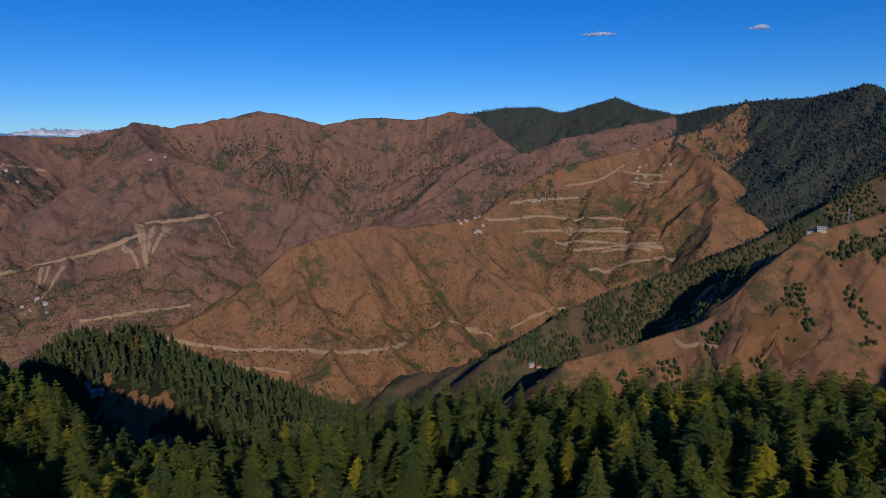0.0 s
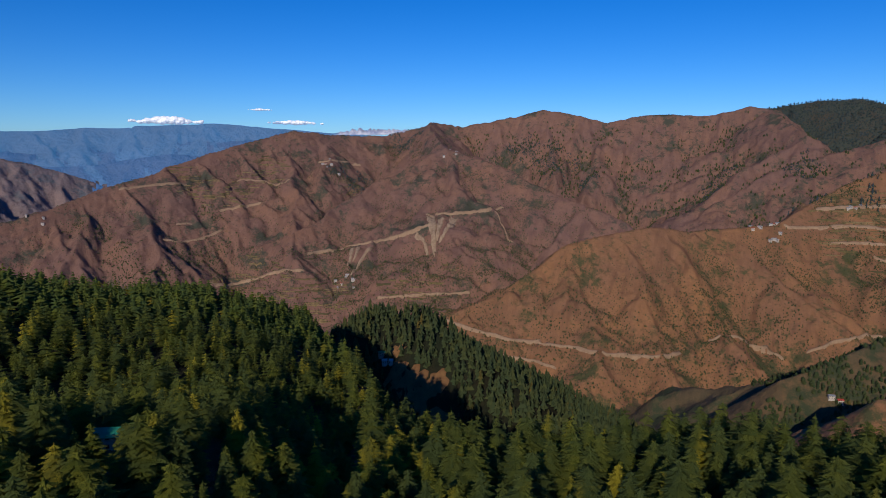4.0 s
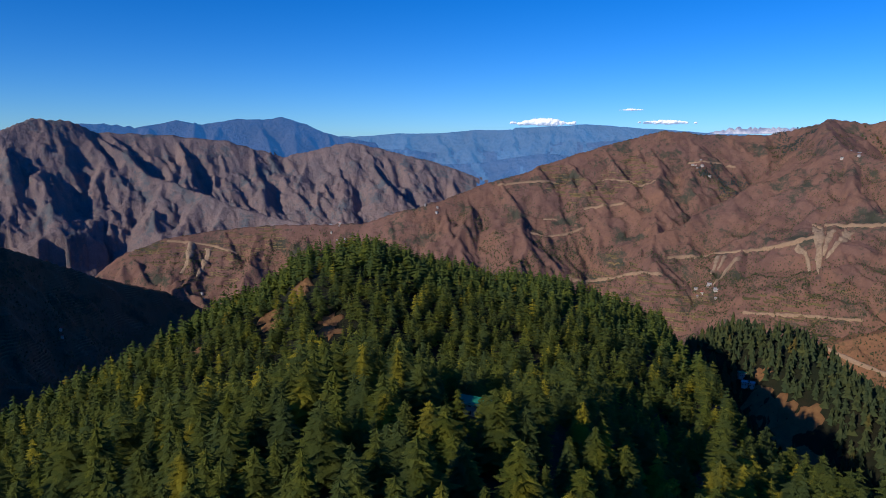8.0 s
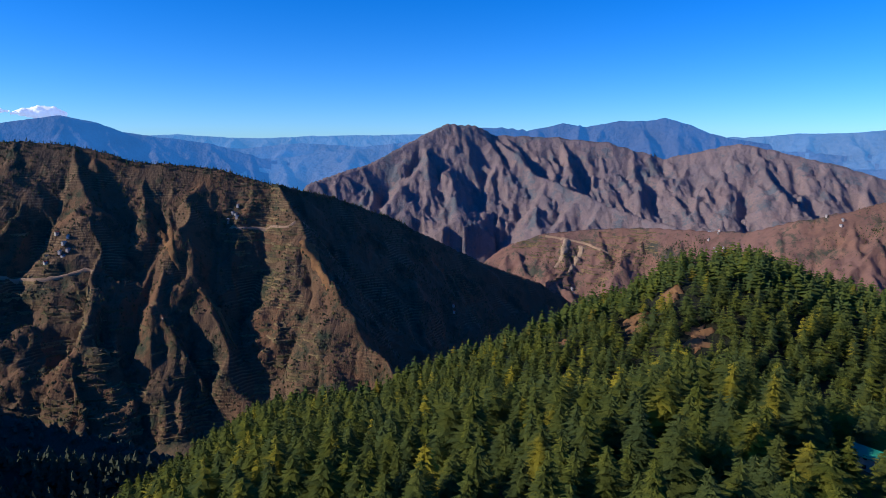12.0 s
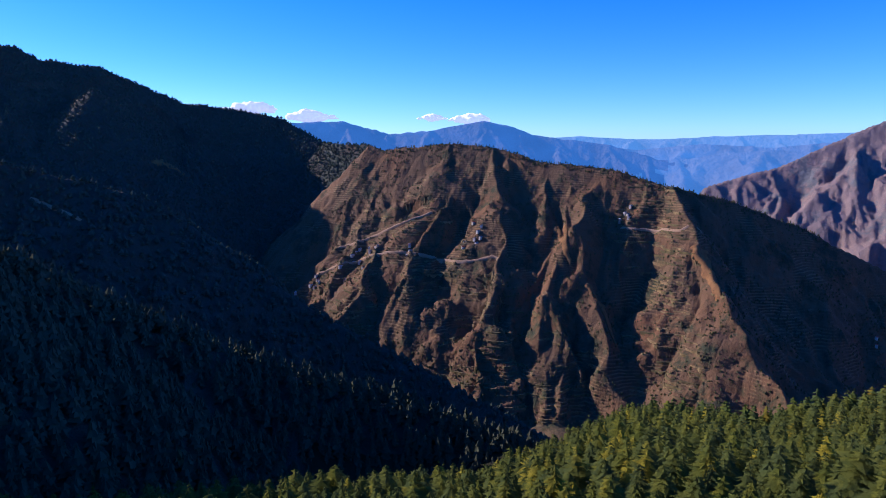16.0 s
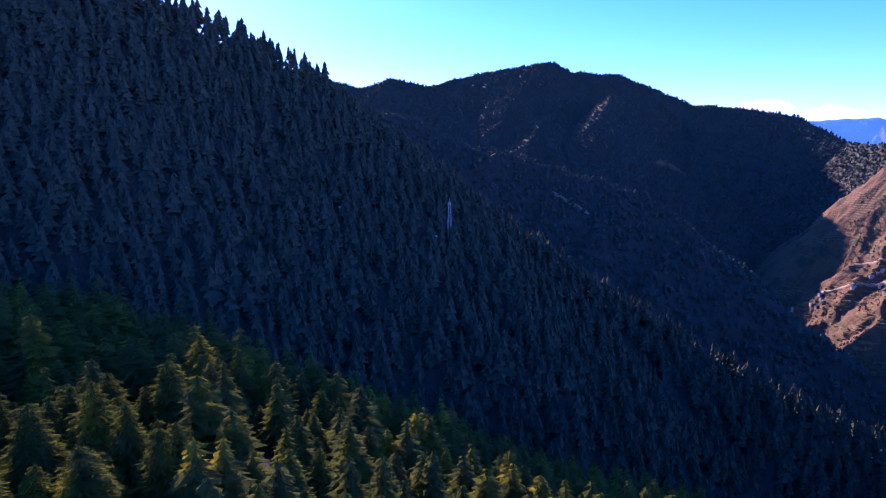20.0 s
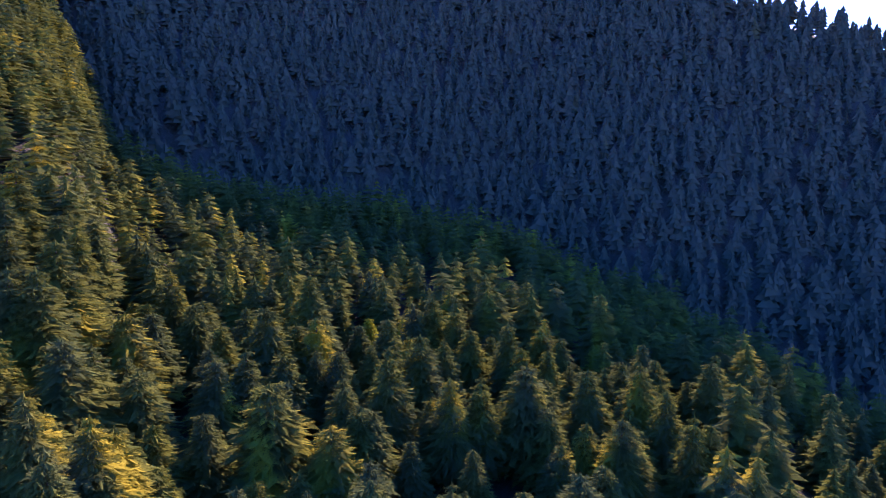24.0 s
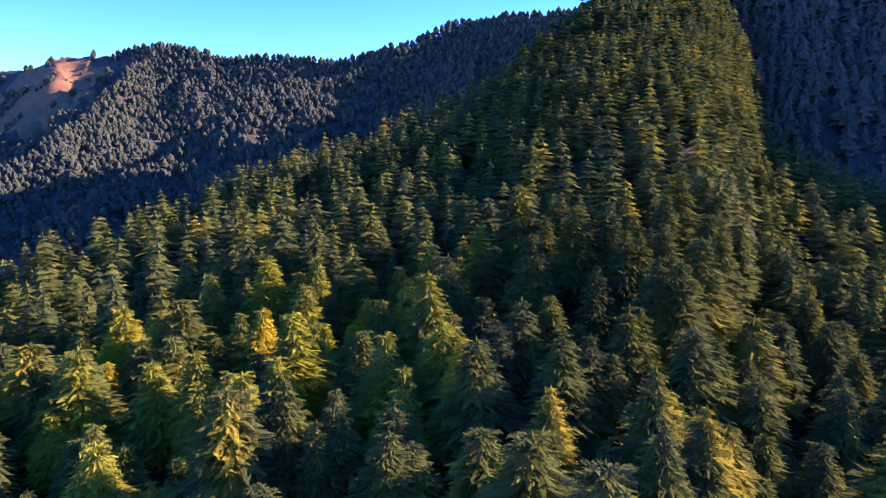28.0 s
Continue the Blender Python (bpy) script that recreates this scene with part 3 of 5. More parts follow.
M_FARNEEDLE = leaf_material("far_needles", (0.055, 0.072, 0.032), (0.095, 0.105, 0.038), (0.13, 0.10, 0.03), 0.02)
# far woods: blue of the air between is painted into the leaves
M_FARWOOD = leaf_material("haze_blued_woods", (0.05, 0.07, 0.08), (0.074, 0.094, 0.1), (0.06, 0.06, 0.04), 0.0)
# needles paled and blued: haze over the shaded ridges put into their colour
M_HAZEWOOD = leaf_material("haze_paled_woods", (0.07, 0.092, 0.074), (0.096, 0.118, 0.09), (0.12, 0.11, 0.08), 0.0)
# lighter needles for the hill in shade, in place of haze before it
M_HILLWOOD = leaf_material("haze_lifted_conifers", (0.088, 0.098, 0.07), (0.115, 0.125, 0.082), (0.10, 0.10, 0.05), 0.0)
M_BUSH = leaf_material("scrub_leaves", (0.07, 0.078, 0.04), (0.115, 0.112, 0.052), (0.16, 0.125, 0.05), 0.06)
M_EASTWOOD = leaf_material("oak_and_pine_canopy", (0.062, 0.078, 0.052), (0.086, 0.1, 0.062), (0.13, 0.12, 0.06), 0.06)
bark, bt, bb = mat("bark")
bt.links.new(ramp(bt, tex(bt, 3, 6), [(0.3, (0.05, 0.035, 0.025)), (0.7, (0.12, 0.09, 0.07))]), bb.inputs["Base Color"])


def crown(seed, tiers, blades, cut, width=0.30, solid=True):
    """Triangles of a deodar crown of height 1: tiers of level boughs, each a fan of small ragged sprays, under a rounded head."""
    r = random.Random(seed)
    v, f = [], []
    blunt = r.uniform(0.42, 0.72)
    width = width * r.uniform(0.9, 1.12)
    for k in range(tiers):
        u = (k + r.uniform(-0.22, 0.22)) / (tiers - 0.5)
        z0 = 0.1 + 0.87 * u
        reach = width * max(0.09, 1.0 - u) ** blunt * r.uniform(0.8, 1.12) * (1 if u > 0.12 else 0.8)
        nb = max(5, round(blades * (1.1 - 0.5 * u)))
        a0 = r.uniform(0, 6.3)
        for j in range(nb):
            a = a0 + 6.283 * (j + r.uniform(-0.35, 0.35)) / nb
            L = max(0.02, reach * r.uniform(0.66, 1.15))
            half = L * r.uniform(0.32, 0.48)
            ca, sa = math.cos(a), math.sin(a)
            drop, rise = L * r.uniform(0.05, 0.26), L * r.uniform(0.0, 0.14)
            lift = z0 + r.uniform(-0.014, 0.014)

            def at(s, side, dz=0.0):
                w = side * half
                return (ca * L * s - sa * w, sa * L * s + ca * w, lift + rise * s - drop * s * s + dz)
            if cut == 1:
                n = len(v)
                v += [at(0.0, 0, 0.03), at(0.6, -0.9, -0.015), at(1, 0), at(0.6, 0.9, -0.015)]
                f += [(n, n + 1, n + 2), (n, n + 2, n + 3)]
                continue
            for c in range(cut):
                s0, s1 = 0.05 + 0.75 * c / cut, 0.1 + 0.9 * (c + 1) / cut
                wide = 1.05 - 0.7 * abs((c + 0.5) / cut - 0.4)
                for side in (-1, 1):
                    n = len(v)
                    q = r.uniform(0.6, 1.25) * wide * side
                    v += [at(s0, 0, 0.01), at(s1 + r.uniform(0, 0.15), q, r.uniform(-0.02, 0.012)), at(s1, 0.1 * side, r.uniform(0.0, 0.02))]
                    f += [(n, n + 1, n + 2)]
                if cut > 2:
                    n = len(v)
                    g = r.uniform(-0.5, 0.5)
                    v += [at(s0, g - 0.22, 0.0), at(s0 + 0.1, g + 0.22, 0.0), at(s1 + 0.1, g, r.uniform(0.012, 0.035))]
                    f += [(n, n + 1, n + 2)]
    n = len(v)
    core = [(0.12, 0.36), (0.45, 0.3), (0.92, 0.03)]
    for z, q in (core if solid else []):
        for j in range(5):
            a = 1.2566 * (j + z)
            v.append((q * width * math.cos(a), q * width * math.sin(a), z))
    for k in range(2 if solid else 0):
        for j in range(5):
            a, c = n + 5 * k + j, n + 5 * k + (j + 1) % 5
            f += [(a, c, c + 5), (a, c + 5, a + 5)]
    n = len(v)
    for j in range(3):
        a = 2.1 * j
        v += [(0.02 * math.cos(a), 0.02 * math.sin(a), 0.93), (0.02 * math.cos(a + 2.1), 0.02 * math.sin(a + 2.1), 0.93), (0, 0, 1.0)]
        f += [(n + 3 * j, n + 3 * j + 1, n + 3 * j + 2)]
    return np.array(v), np.array(f)


def layered(seed, tiers, points, width=0.27):
    """Triangles of a deodar crown of height 1 in flat ragged tiers, one lobed and tilted plate above another, under a rounded head."""
    r = random.Random(seed)
    v, f = [], []
    blunt, full = r.uniform(0.5, 0.72), width * r.uniform(0.88, 1.12)
    for k in range(tiers):
        u = (k + r.uniform(-0.25, 0.25)) / (tiers - 0.4)
        reach = full * max(0.05, 1.0 - u) ** blunt * r.uniform(0.82, 1.1) * (1 if u > 0.1 else 0.8)
        z0 = 0.1 + 0.86 * u
        a0, lobes, tilt = r.uniform(0, 6.3), r.randint(3, 5), r.uniform(0, 0.22)
        deep, slope = r.uniform(0.08, 0.24), r.uniform(0.18, 0.42)
        num = max(7, round(points * (1 - 0.45 * u)))
        n = len(v)
        v.append((0, 0, z0 + reach * slope + 0.35 / tiers))
        for j in range(num):
            a = a0 + 6.283 * (j + r.uniform(-0.3, 0.3)) / num
            q = reach * (1 + deep * math.cos(lobes * a + a0)) * (r.uniform(0.9, 1.2) if j % 2 else r.uniform(0.5, 0.82))
            v.append((q * math.cos(a), q * math.sin(a), z0 + (reach - q) * slope + tilt * q * math.cos(a - a0) + r.uniform(-0.2, 0.2) / tiers))
        f += [(n, n + 1 + j, n + 1 + (j + 1) % num) for j in range(num)]
    n = len(v)
    v += [(0.012, 0, 0.9), (-0.006, 0.01, 0.9), (-0.006, -0.01, 0.9), (0, 0, 1.0)]
    f += [(n, n + 1, n + 3), (n + 1, n + 2, n + 3), (n + 2, n, n + 3)]
    return np.array(v), np.array(f)


def round_tree(seed, sides, rings):
    """A far tree of a closed canopy: a lumpy crown with a rounded head."""
    r = random.Random(seed)
    v, f = [], []
    lean = r.uniform(-0.05, 0.05)
    for k in range(rings):
        u = k / rings
        rad = 0.27 * (1 - u ** 2.2) ** 0.6 * (0.85 if k == 0 and rings > 2 else 1)
        for j in range(sides):
            a = 6.283 * (j + r.uniform(-0.25, 0.25) + 0.5 * k) / sides
            q = rad * r.uniform(0.7, 1.25)
            v.append((q * math.cos(a) + lean * u, q * math.sin(a) - lean * u, 0.06 + 0.86 * u + r.uniform(-0.25, 0.25) / rings))
    v.append((lean, -lean, r.uniform(0.94, 1.04)))
    for k in range(rings - 1):
        for j in range(sides):
            a, b = k * sides + j, k * sides + (j + 1) % sides
            f += [(a, b, b + sides), (a, b + sides, a + sides)]
    f += [((rings - 1) * sides + j, (rings - 1) * sides + (j + 1) % sides, rings * sides) for j in range(sides)]
    return np.array(v), np.array(f)


def both_of(a, b):
    return np.concatenate([a[0], b[0]]), np.concatenate([a[1], b[1] + len(a[0])])


def cone_tree(seed, sides, tiers, wide=0.2):
    """A far conifer: ragged skirts, one under the other, beneath a blunt head."""
    r = random.Random(seed)
    v, f = [], []
    lean = r.uniform(-0.03, 0.03)
    for k in range(tiers):
        u = k / tiers
        z0, z1 = 0.05 + 0.86 * u, min(1.0, 0.1 + 0.86 * u + 0.95 / tiers + 0.06)
        rad = wide * (1 - 0.86 * u) ** 0.75
        n = len(v)
        v.append((lean * z1, -lean * z1, z1))
        for j in range(sides):
            a = 6.283 * (j + r.uniform(-0.3, 0.3)) / sides + k
            q = rad * (r.uniform(0.9, 1.35) if j % 2 else r.uniform(0.4, 0.85))
            v.append((q * math.cos(a) + lean * z0, q * math.sin(a) - lean * z0, z0 + r.uniform(-0.3, 0.3) / tiers))
        f += [(n, n + 1 + j, n + 1 + (j + 1) % sides) for j in range(sides)]
    return np.array(v), np.array(f)


def stand(name, label, shapes, xy, tall, material, wide=1.0):
    """Many trees of one wood, as one mesh."""
    z, _ = land(xy[:, 0], xy[:, 1])
    rs = np.random.default_rng(len(xy))
    pick = rs.integers(0, len(shapes), len(xy))
    vs, fs, base = [], [], 0
    for k, (sv, sf) in enumerate(shapes):
        i = np.where(pick == k)[0]
        if not len(i):
            continue
        a = rs.uniform(0, 6.283, len(i))
        h = tall[i]
        w = h * rs.uniform(0.8, 1.2, len(i)) * wide
        ca, sa = np.cos(a)[:, None], np.sin(a)[:, None]
        X = (sv[None, :, 0] * ca - sv[None, :, 1] * sa) * w[:, None] + xy[i, 0][:, None]
        Y = (sv[None, :, 0] * sa + sv[None, :, 1] * ca) * w[:, None] + xy[i, 1][:, None]
        Z = sv[None, :, 2] * h[:, None] + z[i][:, None] - 0.6
        vs.append(np.stack([X, Y, Z], -1).reshape(-1, 3))
        fs.append((sf[None] + (np.arange(len(i)) * len(sv))[:, None, None]).reshape(-1, 3) + base)
        base += len(i) * len(sv)
    ob = new(name, mesh_of(name, np.concatenate(vs), np.concatenate(fs), material, False))
    return tagged(ob, label, "trees", kind="stuff")


def scatter(x0, x1, y0, y1, gap, seed):
    """Trees about one gap apart, over a rectangle."""
    rs = np.random.default_rng(seed)
    cx, cy, q = (x0 + x1) / 2, (y0 + y1) / 2, math.hypot(x1 - x0, y1 - y0) / 2
    X, Y = np.meshgrid(np.arange(-q, q, gap), np.arange(-q, q, gap))
    p = np.stack([X.ravel() * 0.848 - Y.ravel() * 0.53 + cx, X.ravel() * 0.53 + Y.ravel() * 0.848 + cy], 1)
    p = p + rs.uniform(-0.55, 0.55, p.shape) * gap
    return p[(p[:, 0] > x0) & (p[:, 0] < x1) & (p[:, 1] > y0) & (p[:, 1] < y1)]


def heights(n, mean, seed):
    return mean * np.random.default_rng(seed).triangular(0.5, 1.0, 1.4, n)


# bare earth on the hill: x, y, half-width
BARE = [(-527, 221, 12), (-512, 213, 10), (-519, 188, 11), (-503, 181, 10), (-446, 209, 11), (-430, 201, 10), (-525, 132, 11), (-605, 280, 13), (-588, 270, 11), (-182, 144, 6)]
SPUR_BARE = [(-436, 815, 18), (-425, 796, 17), (-408, 806, 21), (-390, 803, 24), (-380, 786, 22), (-360, 796, 22), (-347, 780, 20), (-448, 842, 12), (-372, 812, 20)]


def clear_of(p, spots):
    ok = np.ones(len(p), bool)
    for x, y, r in spots:
        ok &= np.hypot(p[:, 0] - x, p[:, 1] - y) > r
    return ok


wood = scatter(-1000, 800, -800, 1000, 10.2, 3)
close = scatter(-480, 480, -480, 480, 10.6, 4)
slope_w = scatter(-100, 480, -480, 300, 10.2, 4)
top = scatter(120, 800, -620, 160, 10.0, 6)


def bearing(p):
    return np.degrees(np.arctan2(-p[:, 0], p[:, 1])) % 360


def sunward(p):
    return (bearing(p) > 180) & (bearing(p) < 302)


close, slope_w = close[~sunward(close)], slope_w[sunward(slope_w)]
close = np.concatenate([close, slope_w])
wood = np.concatenate([close[np.hypot(*close.T) < 440], wood[np.hypot(*wood.T) >= 440], top[np.hypot(*top.T) >= 340]])
wr, waz = np.hypot(wood[:, 0], wood[:, 1]), bearing(wood)
wz, wzone = land(wood[:, 0], wood[:, 1])
reach_r, _ = brow(np.where(waz > 320, waz - 360, waz))
crowded = (waz > 225) & (waz < 275) & (wr > 330)
keep = (wzone == NEAR) & (wr < reach_r + np.where(waz < 45, 330, 110)) & (wr > 72) & clear_of(wood, [(x - 0.02 * x, y - 0.02 * y, r + 2) for x, y, r in BARE] + [(-170, 133, 13)]) & (np.random.default_rng(8).random(len(wood)) > np.where(crowded, 0.0, 0.1))
wood, wr, waz, reach_r = wood[keep], wr[keep], waz[keep], reach_r[keep]
single = (wr > 68) & (wr < 200) & (waz > 185) & (waz < 300)
close_w = ~single & (wr > 68) & (wr < 230)
fine_w = (wr >= 200) & (wr < 380) & ~single & ~close_w
mid_w = (wr <= 68) | (wr >= 380) & (wr < 560)
far_w = wr >= 560
close_shapes = [both_of(layered(s + 30, 13, 20), crown(s + 30, 11, 9, 1, 0.27)) for s in range(9)]
fine_shapes = [layered(s, 11, 15) for s in range(9)]
mid_shapes = [layered(s + 20, 9, 12) for s in range(9)]
far_shapes = [layered(s + 60, 7, 10) for s in range(9)]
tiny_shapes = [cone_tree(s, 5, 4) for s in range(5)]
blob_shapes = [round_tree(s + 9, 5, 2) for s in range(6)]
canopy_shapes = [round_tree(s + 19, 6, 3) for s in range(9)]
for nm, sel, shp in (("forest_near", close_w, close_shapes), ("forest_slope", fine_w, fine_shapes), ("forest_spur", mid_w, mid_shapes), ("forest_hill", far_w, far_shapes)):
    tall = heights(sel.sum(), 20.5 if shp is close_shapes else 19.5, 5) * np.where(sunward(wood[sel]), 1.06, 1.0)
    stand(nm, "dense deodar forest in evening sun", shp, wood[sel], tall, M_NEEDLE if shp is not far_shapes else M_MIDNEEDLE, 1.3)

# single deodars on the slope
near_trees = []
for k in range(6):
    t0 = tagged(new("deodar_tree"), "tall deodar cedar with tiers of drooping boughs", "tree", group="deodars on the near slope")
    tv, tf = both_of(layered(40 + k, 19, 44, 0.29), crown(40 + k, 16, 15, 3, 0.3, False))
    c = new("crown", mesh_of("crown", tv, tf, M_NEEDLE if k < 4 else M_SUNGOLD, False))
    bm = bmesh.new()
    bmesh.ops.create_cone(bm, segments=7, radius1=0.016, radius2=0.003, depth=0.96, cap_ends=True, matrix=Matrix.Translation((0, 0, 0.46)))
    me = bpy.data.meshes.new("trunk")
    bm.to_mesh(me)
    bm.free()
    me.materials.append(bark)
    tr = new("trunk", me)
    c.parent = tr.parent = t0
    near_trees.append(t0)
place = wood[single]
pz, _ = land(place[:, 0], place[:, 1])
rt = random.Random(11)
for k, ((px, py), z) in enumerate(zip(place, pz)):
    h = 22 * rt.triangular(0.5, 1.4, 1.0)
    if k < 6:
        ob = near_trees[k]
    else:
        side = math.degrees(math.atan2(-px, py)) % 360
        # on these bearings most trees take the needles painted with sun gold
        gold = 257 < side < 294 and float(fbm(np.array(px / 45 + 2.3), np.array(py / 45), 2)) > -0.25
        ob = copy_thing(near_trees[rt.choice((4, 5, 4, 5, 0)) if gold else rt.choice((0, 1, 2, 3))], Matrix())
    w = h * rt.uniform(0.95, 1.3)
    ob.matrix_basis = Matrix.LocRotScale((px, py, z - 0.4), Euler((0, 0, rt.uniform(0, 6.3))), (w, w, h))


def on_zone(xy, names):
    _, zn = land(xy[:, 0], xy[:, 1])
    return xy[np.isin(zn, [NAMES.index(n) for n in names])]


def grove(name, label, names, box, gap, tall, seed, keep=None, shapes=tiny_shapes, wide=1.0, leaf=M_FARNEEDLE):
    xy = on_zone(scatter(*box, gap, seed), names)
    if keep is not None:
        xy = xy[keep(xy)]
    return stand(name, label, shapes, xy, heights(len(xy), tall, seed), leaf, wide)


def clumps(size, cover, spots=()):
    return lambda p: (fbm(p[:, 0] / size, p[:, 1] / size, 4, 0.65) > cover) & clear_of(p, spots)


def hollows(reach, depth, cover=9.0):
    """True in gullies, where the ground round about is higher."""
    def test(p):
        a = np.array([(0, 0)] + [(reach * math.cos(k), reach * math.sin(k)) for k in (0.3, 2.4, 4.5)])[:, None] + p
        z = land(a[..., 0], a[..., 1])[0]
        return (z[1:].mean(0) - z[0] + 5 * fbm(p[:, 0] / 60, p[:, 1] / 60, 2) > depth) | (fbm(p[:, 0] / 90, p[:, 1] / 90, 3) > cover)
    return test


def spots_of(points, r):
    """True near one of the spots, with a ragged edge."""
    def test(p):
        d = np.full(len(p), 1e9)
        for x, y in points:
            d = np.minimum(d, np.hypot(p[:, 0] - x, p[:, 1] - y))
        return d < r * (1 + 1.1 * fbm(p[:, 0] / r / 1.3, p[:, 1] / r / 1.3, 3, 0.65))
    return test


def either(a, b):
    return lambda p: a(p) | b(p)


RIDGE_PINES = [(350, 1944), (418, 1978), (490, 2008), (369, 1272), (424, 1270), (469, 1277), (498, 1279), (550, 1293), (905, 1979), (442, 1251), (508, 1249), (304, 1206), (354, 1206), (391, 1196), (432, 1188), (399, 1009), (478, 1094), (499, 1088), (332, 1237), (387, 1225)]
DOME_SCRUB = [(-1316, 2012), (-1279, 1982), (-1314, 1955), (-1012, 2063), (-1039, 2045), (-951, 2029), (-905, 2000), (-862, 2051), (-800, 2100), (-762, 2135), (-709, 2125), (-1565, 1914), (-1430, 1820), (-1357, 1828), (-1268, 1863), (-1173, 1917), (-1171, 2024), (-887, 1952), (-703, 2307), (-1314, 1831)]
NORTH_WOODS = [(-1599, 3046), (-1552, 3008), (-1527, 3049), (-1007, 3310), (-951, 3259), (-880, 3212), (-802, 3133), (-750, 3275), (-636, 3142), (-1678, 2536), (-1653, 2595), (-1528, 2532), (-1574, 2675), (-845, 3308), (-1050, 3292), (-25, 3141), (-63, 3103), (-84, 2960), (279, 3032), (237, 2992)]
VILLAGE_SCRUB = [(346, 2863), (252, 2395), (326, 2454), (45, 2756), (87, 2787), (475, 2328), (430, 2274), (490, 2203), (519, 2170), (378, 2159), (369, 2227), (-19, 1984), (-24, 1920), (-33, 2039), (382, 2069), (107, 2135), (196, 2113), (597, 2136), (-13, 1822), (-74, 1767), (117, 1895), (713, 2270)]
WEST_SCRUB = [(-1928, 1583), (-1845, 1569), (-1781, 1562), (-1742, 1590), (-1786, 1799), (-1776, 1856), (-1766, 1917), (-2098, 1591), (-2053, 1625), (-1891, 1994), (-1646, 2509), (-1587, 2557), (-1391, 2370), (-1376, 2444), (-1569, 3022), (-1574, 2963), (-1533, 3023), (-1818, 1745), (-1868, 1508), (-1733, 1503), (-2572, 633), (-2495, 804), (-2507, 924), (-2393, 704), (-2628, 564), (-2429, 987), (-2447, 1093)]
grove("forest_low_spur", "conifers on the low spur", ["far_spur"], (-750, -80, 500, 1150), 11, 24, 21, clumps(50, -9, SPUR_BARE), shapes=[cone_tree(s + 140, 7, 5) for s in range(7)], wide=1.15, leaf=M_FARNEEDLE)
small_shapes = [cone_tree(s + 80, 8, 6, 0.21) for s in range(9)]
grove("forest_shaded_hill", "conifers on the shaded hill", ["big_hill"], (-800, 950, -1000, -150), 9.6, 22, 22, near_side("big_hill", 60), small_shapes, 1.25, M_HILLWOOD)
grove("forest_shaded_ridge", "trees on the shaded ridge", ["mid_ridge"], (-1200, -150, -2000, -350), 13, 12, 23, shapes=canopy_shapes, wide=1.5, leaf=M_HAZEWOOD)
grove("forest_shaded_hollow", "conifers in the hollow behind the spur", ["east_range"], (250, 800, -760, -150), 9.6, 22, 22, None, small_shapes, 1.25, M_HILLWOOD)
grove("forest_east_range", "conifers on the range", ["east_range", "east_spur_a", "east_spur_b"], (500, 1900, -700, 900), 8.8, 13, 24, lambda p: near_side("east_range", 60)(p) & ((p[:, 0] > 800) | (p[:, 1] > -150)) & ((fbm(p[:, 0] / 60, p[:, 1] / 60, 3) > -0.65) & clear_of(p, [(1500, 690, 150), (1400, 600, 110), (1330, 560, 60), (1490, 560, 120), (1380, 520, 70)]) | (fbm(p[:, 0] / 50, p[:, 1] / 50, 3) > 0.35)), shapes=canopy_shapes, wide=1.45, leaf=M_EASTWOOD)
grove("forest_south_range", "distant woods on the shaded range", ["dark_range", "dark_shoulder", "dark_shoulder_spur"], (-2300, -200, -3500, -900), 10.5, 9, 25, near_side("dark_range", 50), shapes=blob_shapes, wide=1.6, leaf=M_HAZEWOOD)
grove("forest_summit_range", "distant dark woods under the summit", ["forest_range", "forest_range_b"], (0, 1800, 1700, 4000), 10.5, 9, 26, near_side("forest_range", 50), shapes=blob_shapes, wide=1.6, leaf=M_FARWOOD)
grove("pine_ridge", "dark pines and scrub on the brown ridge", ["orange_ridge"], (50, 1050, 1000, 1500), 6.6, 8.5, 27, either(clumps(80, -0.1), spots_of(RIDGE_PINES, 34)), shapes=canopy_shapes, wide=1.25, leaf=M_FARNEEDLE)
grove("pine_gullies", "dark pines in the gullies of the orange hill", ["orange_hill"], (50, 1050, 850, 1500), 6.5, 7.5, 34, either(hollows(40, 3.8, 0.8), spots_of(RIDGE_PINES, 30)), shapes=canopy_shapes, wide=1.3, leaf=M_FARNEEDLE)
grove("scrub_valley", "green scrub and fields along the valley foot", ["dome_spur", "dome_spur_b", "dome_spur_c", "west_ridge", "village_ridge"], (-1900, 200, 1400, 2400), 9, 4.5, 35, lambda p: (land(p[:, 0], p[:, 1])[0] < 500 + 110 * fbm(p[:, 0] / 120, p[:, 1] / 120, 3)) & clumps(70, -0.1)(p), blob_shapes, 1.8, M_BUSH)
grove("scrub_village_slope", "green scrub dotted over the ochre slope", ["village_ridge", "village_spur", "village_spur_b"], (-750, 1400, 1450, 2900), 8.2, 3.6, 28, either(hollows(60, 2.4, 0.34), spots_of(VILLAGE_SCRUB, 42)), blob_shapes, 1.7, M_BUSH)
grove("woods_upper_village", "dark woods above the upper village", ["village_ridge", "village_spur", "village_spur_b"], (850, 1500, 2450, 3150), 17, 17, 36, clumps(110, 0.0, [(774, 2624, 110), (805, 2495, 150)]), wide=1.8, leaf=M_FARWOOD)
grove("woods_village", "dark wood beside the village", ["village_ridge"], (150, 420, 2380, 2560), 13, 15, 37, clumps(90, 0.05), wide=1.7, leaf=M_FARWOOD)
grove("orchards_terraces", "green orchards among the terraces", ["village_ridge", "village_spur"], (330, 820, 1950, 2480), 9, 4.5, 38, clumps(70, -0.12), blob_shapes, 1.7, M_BUSH)
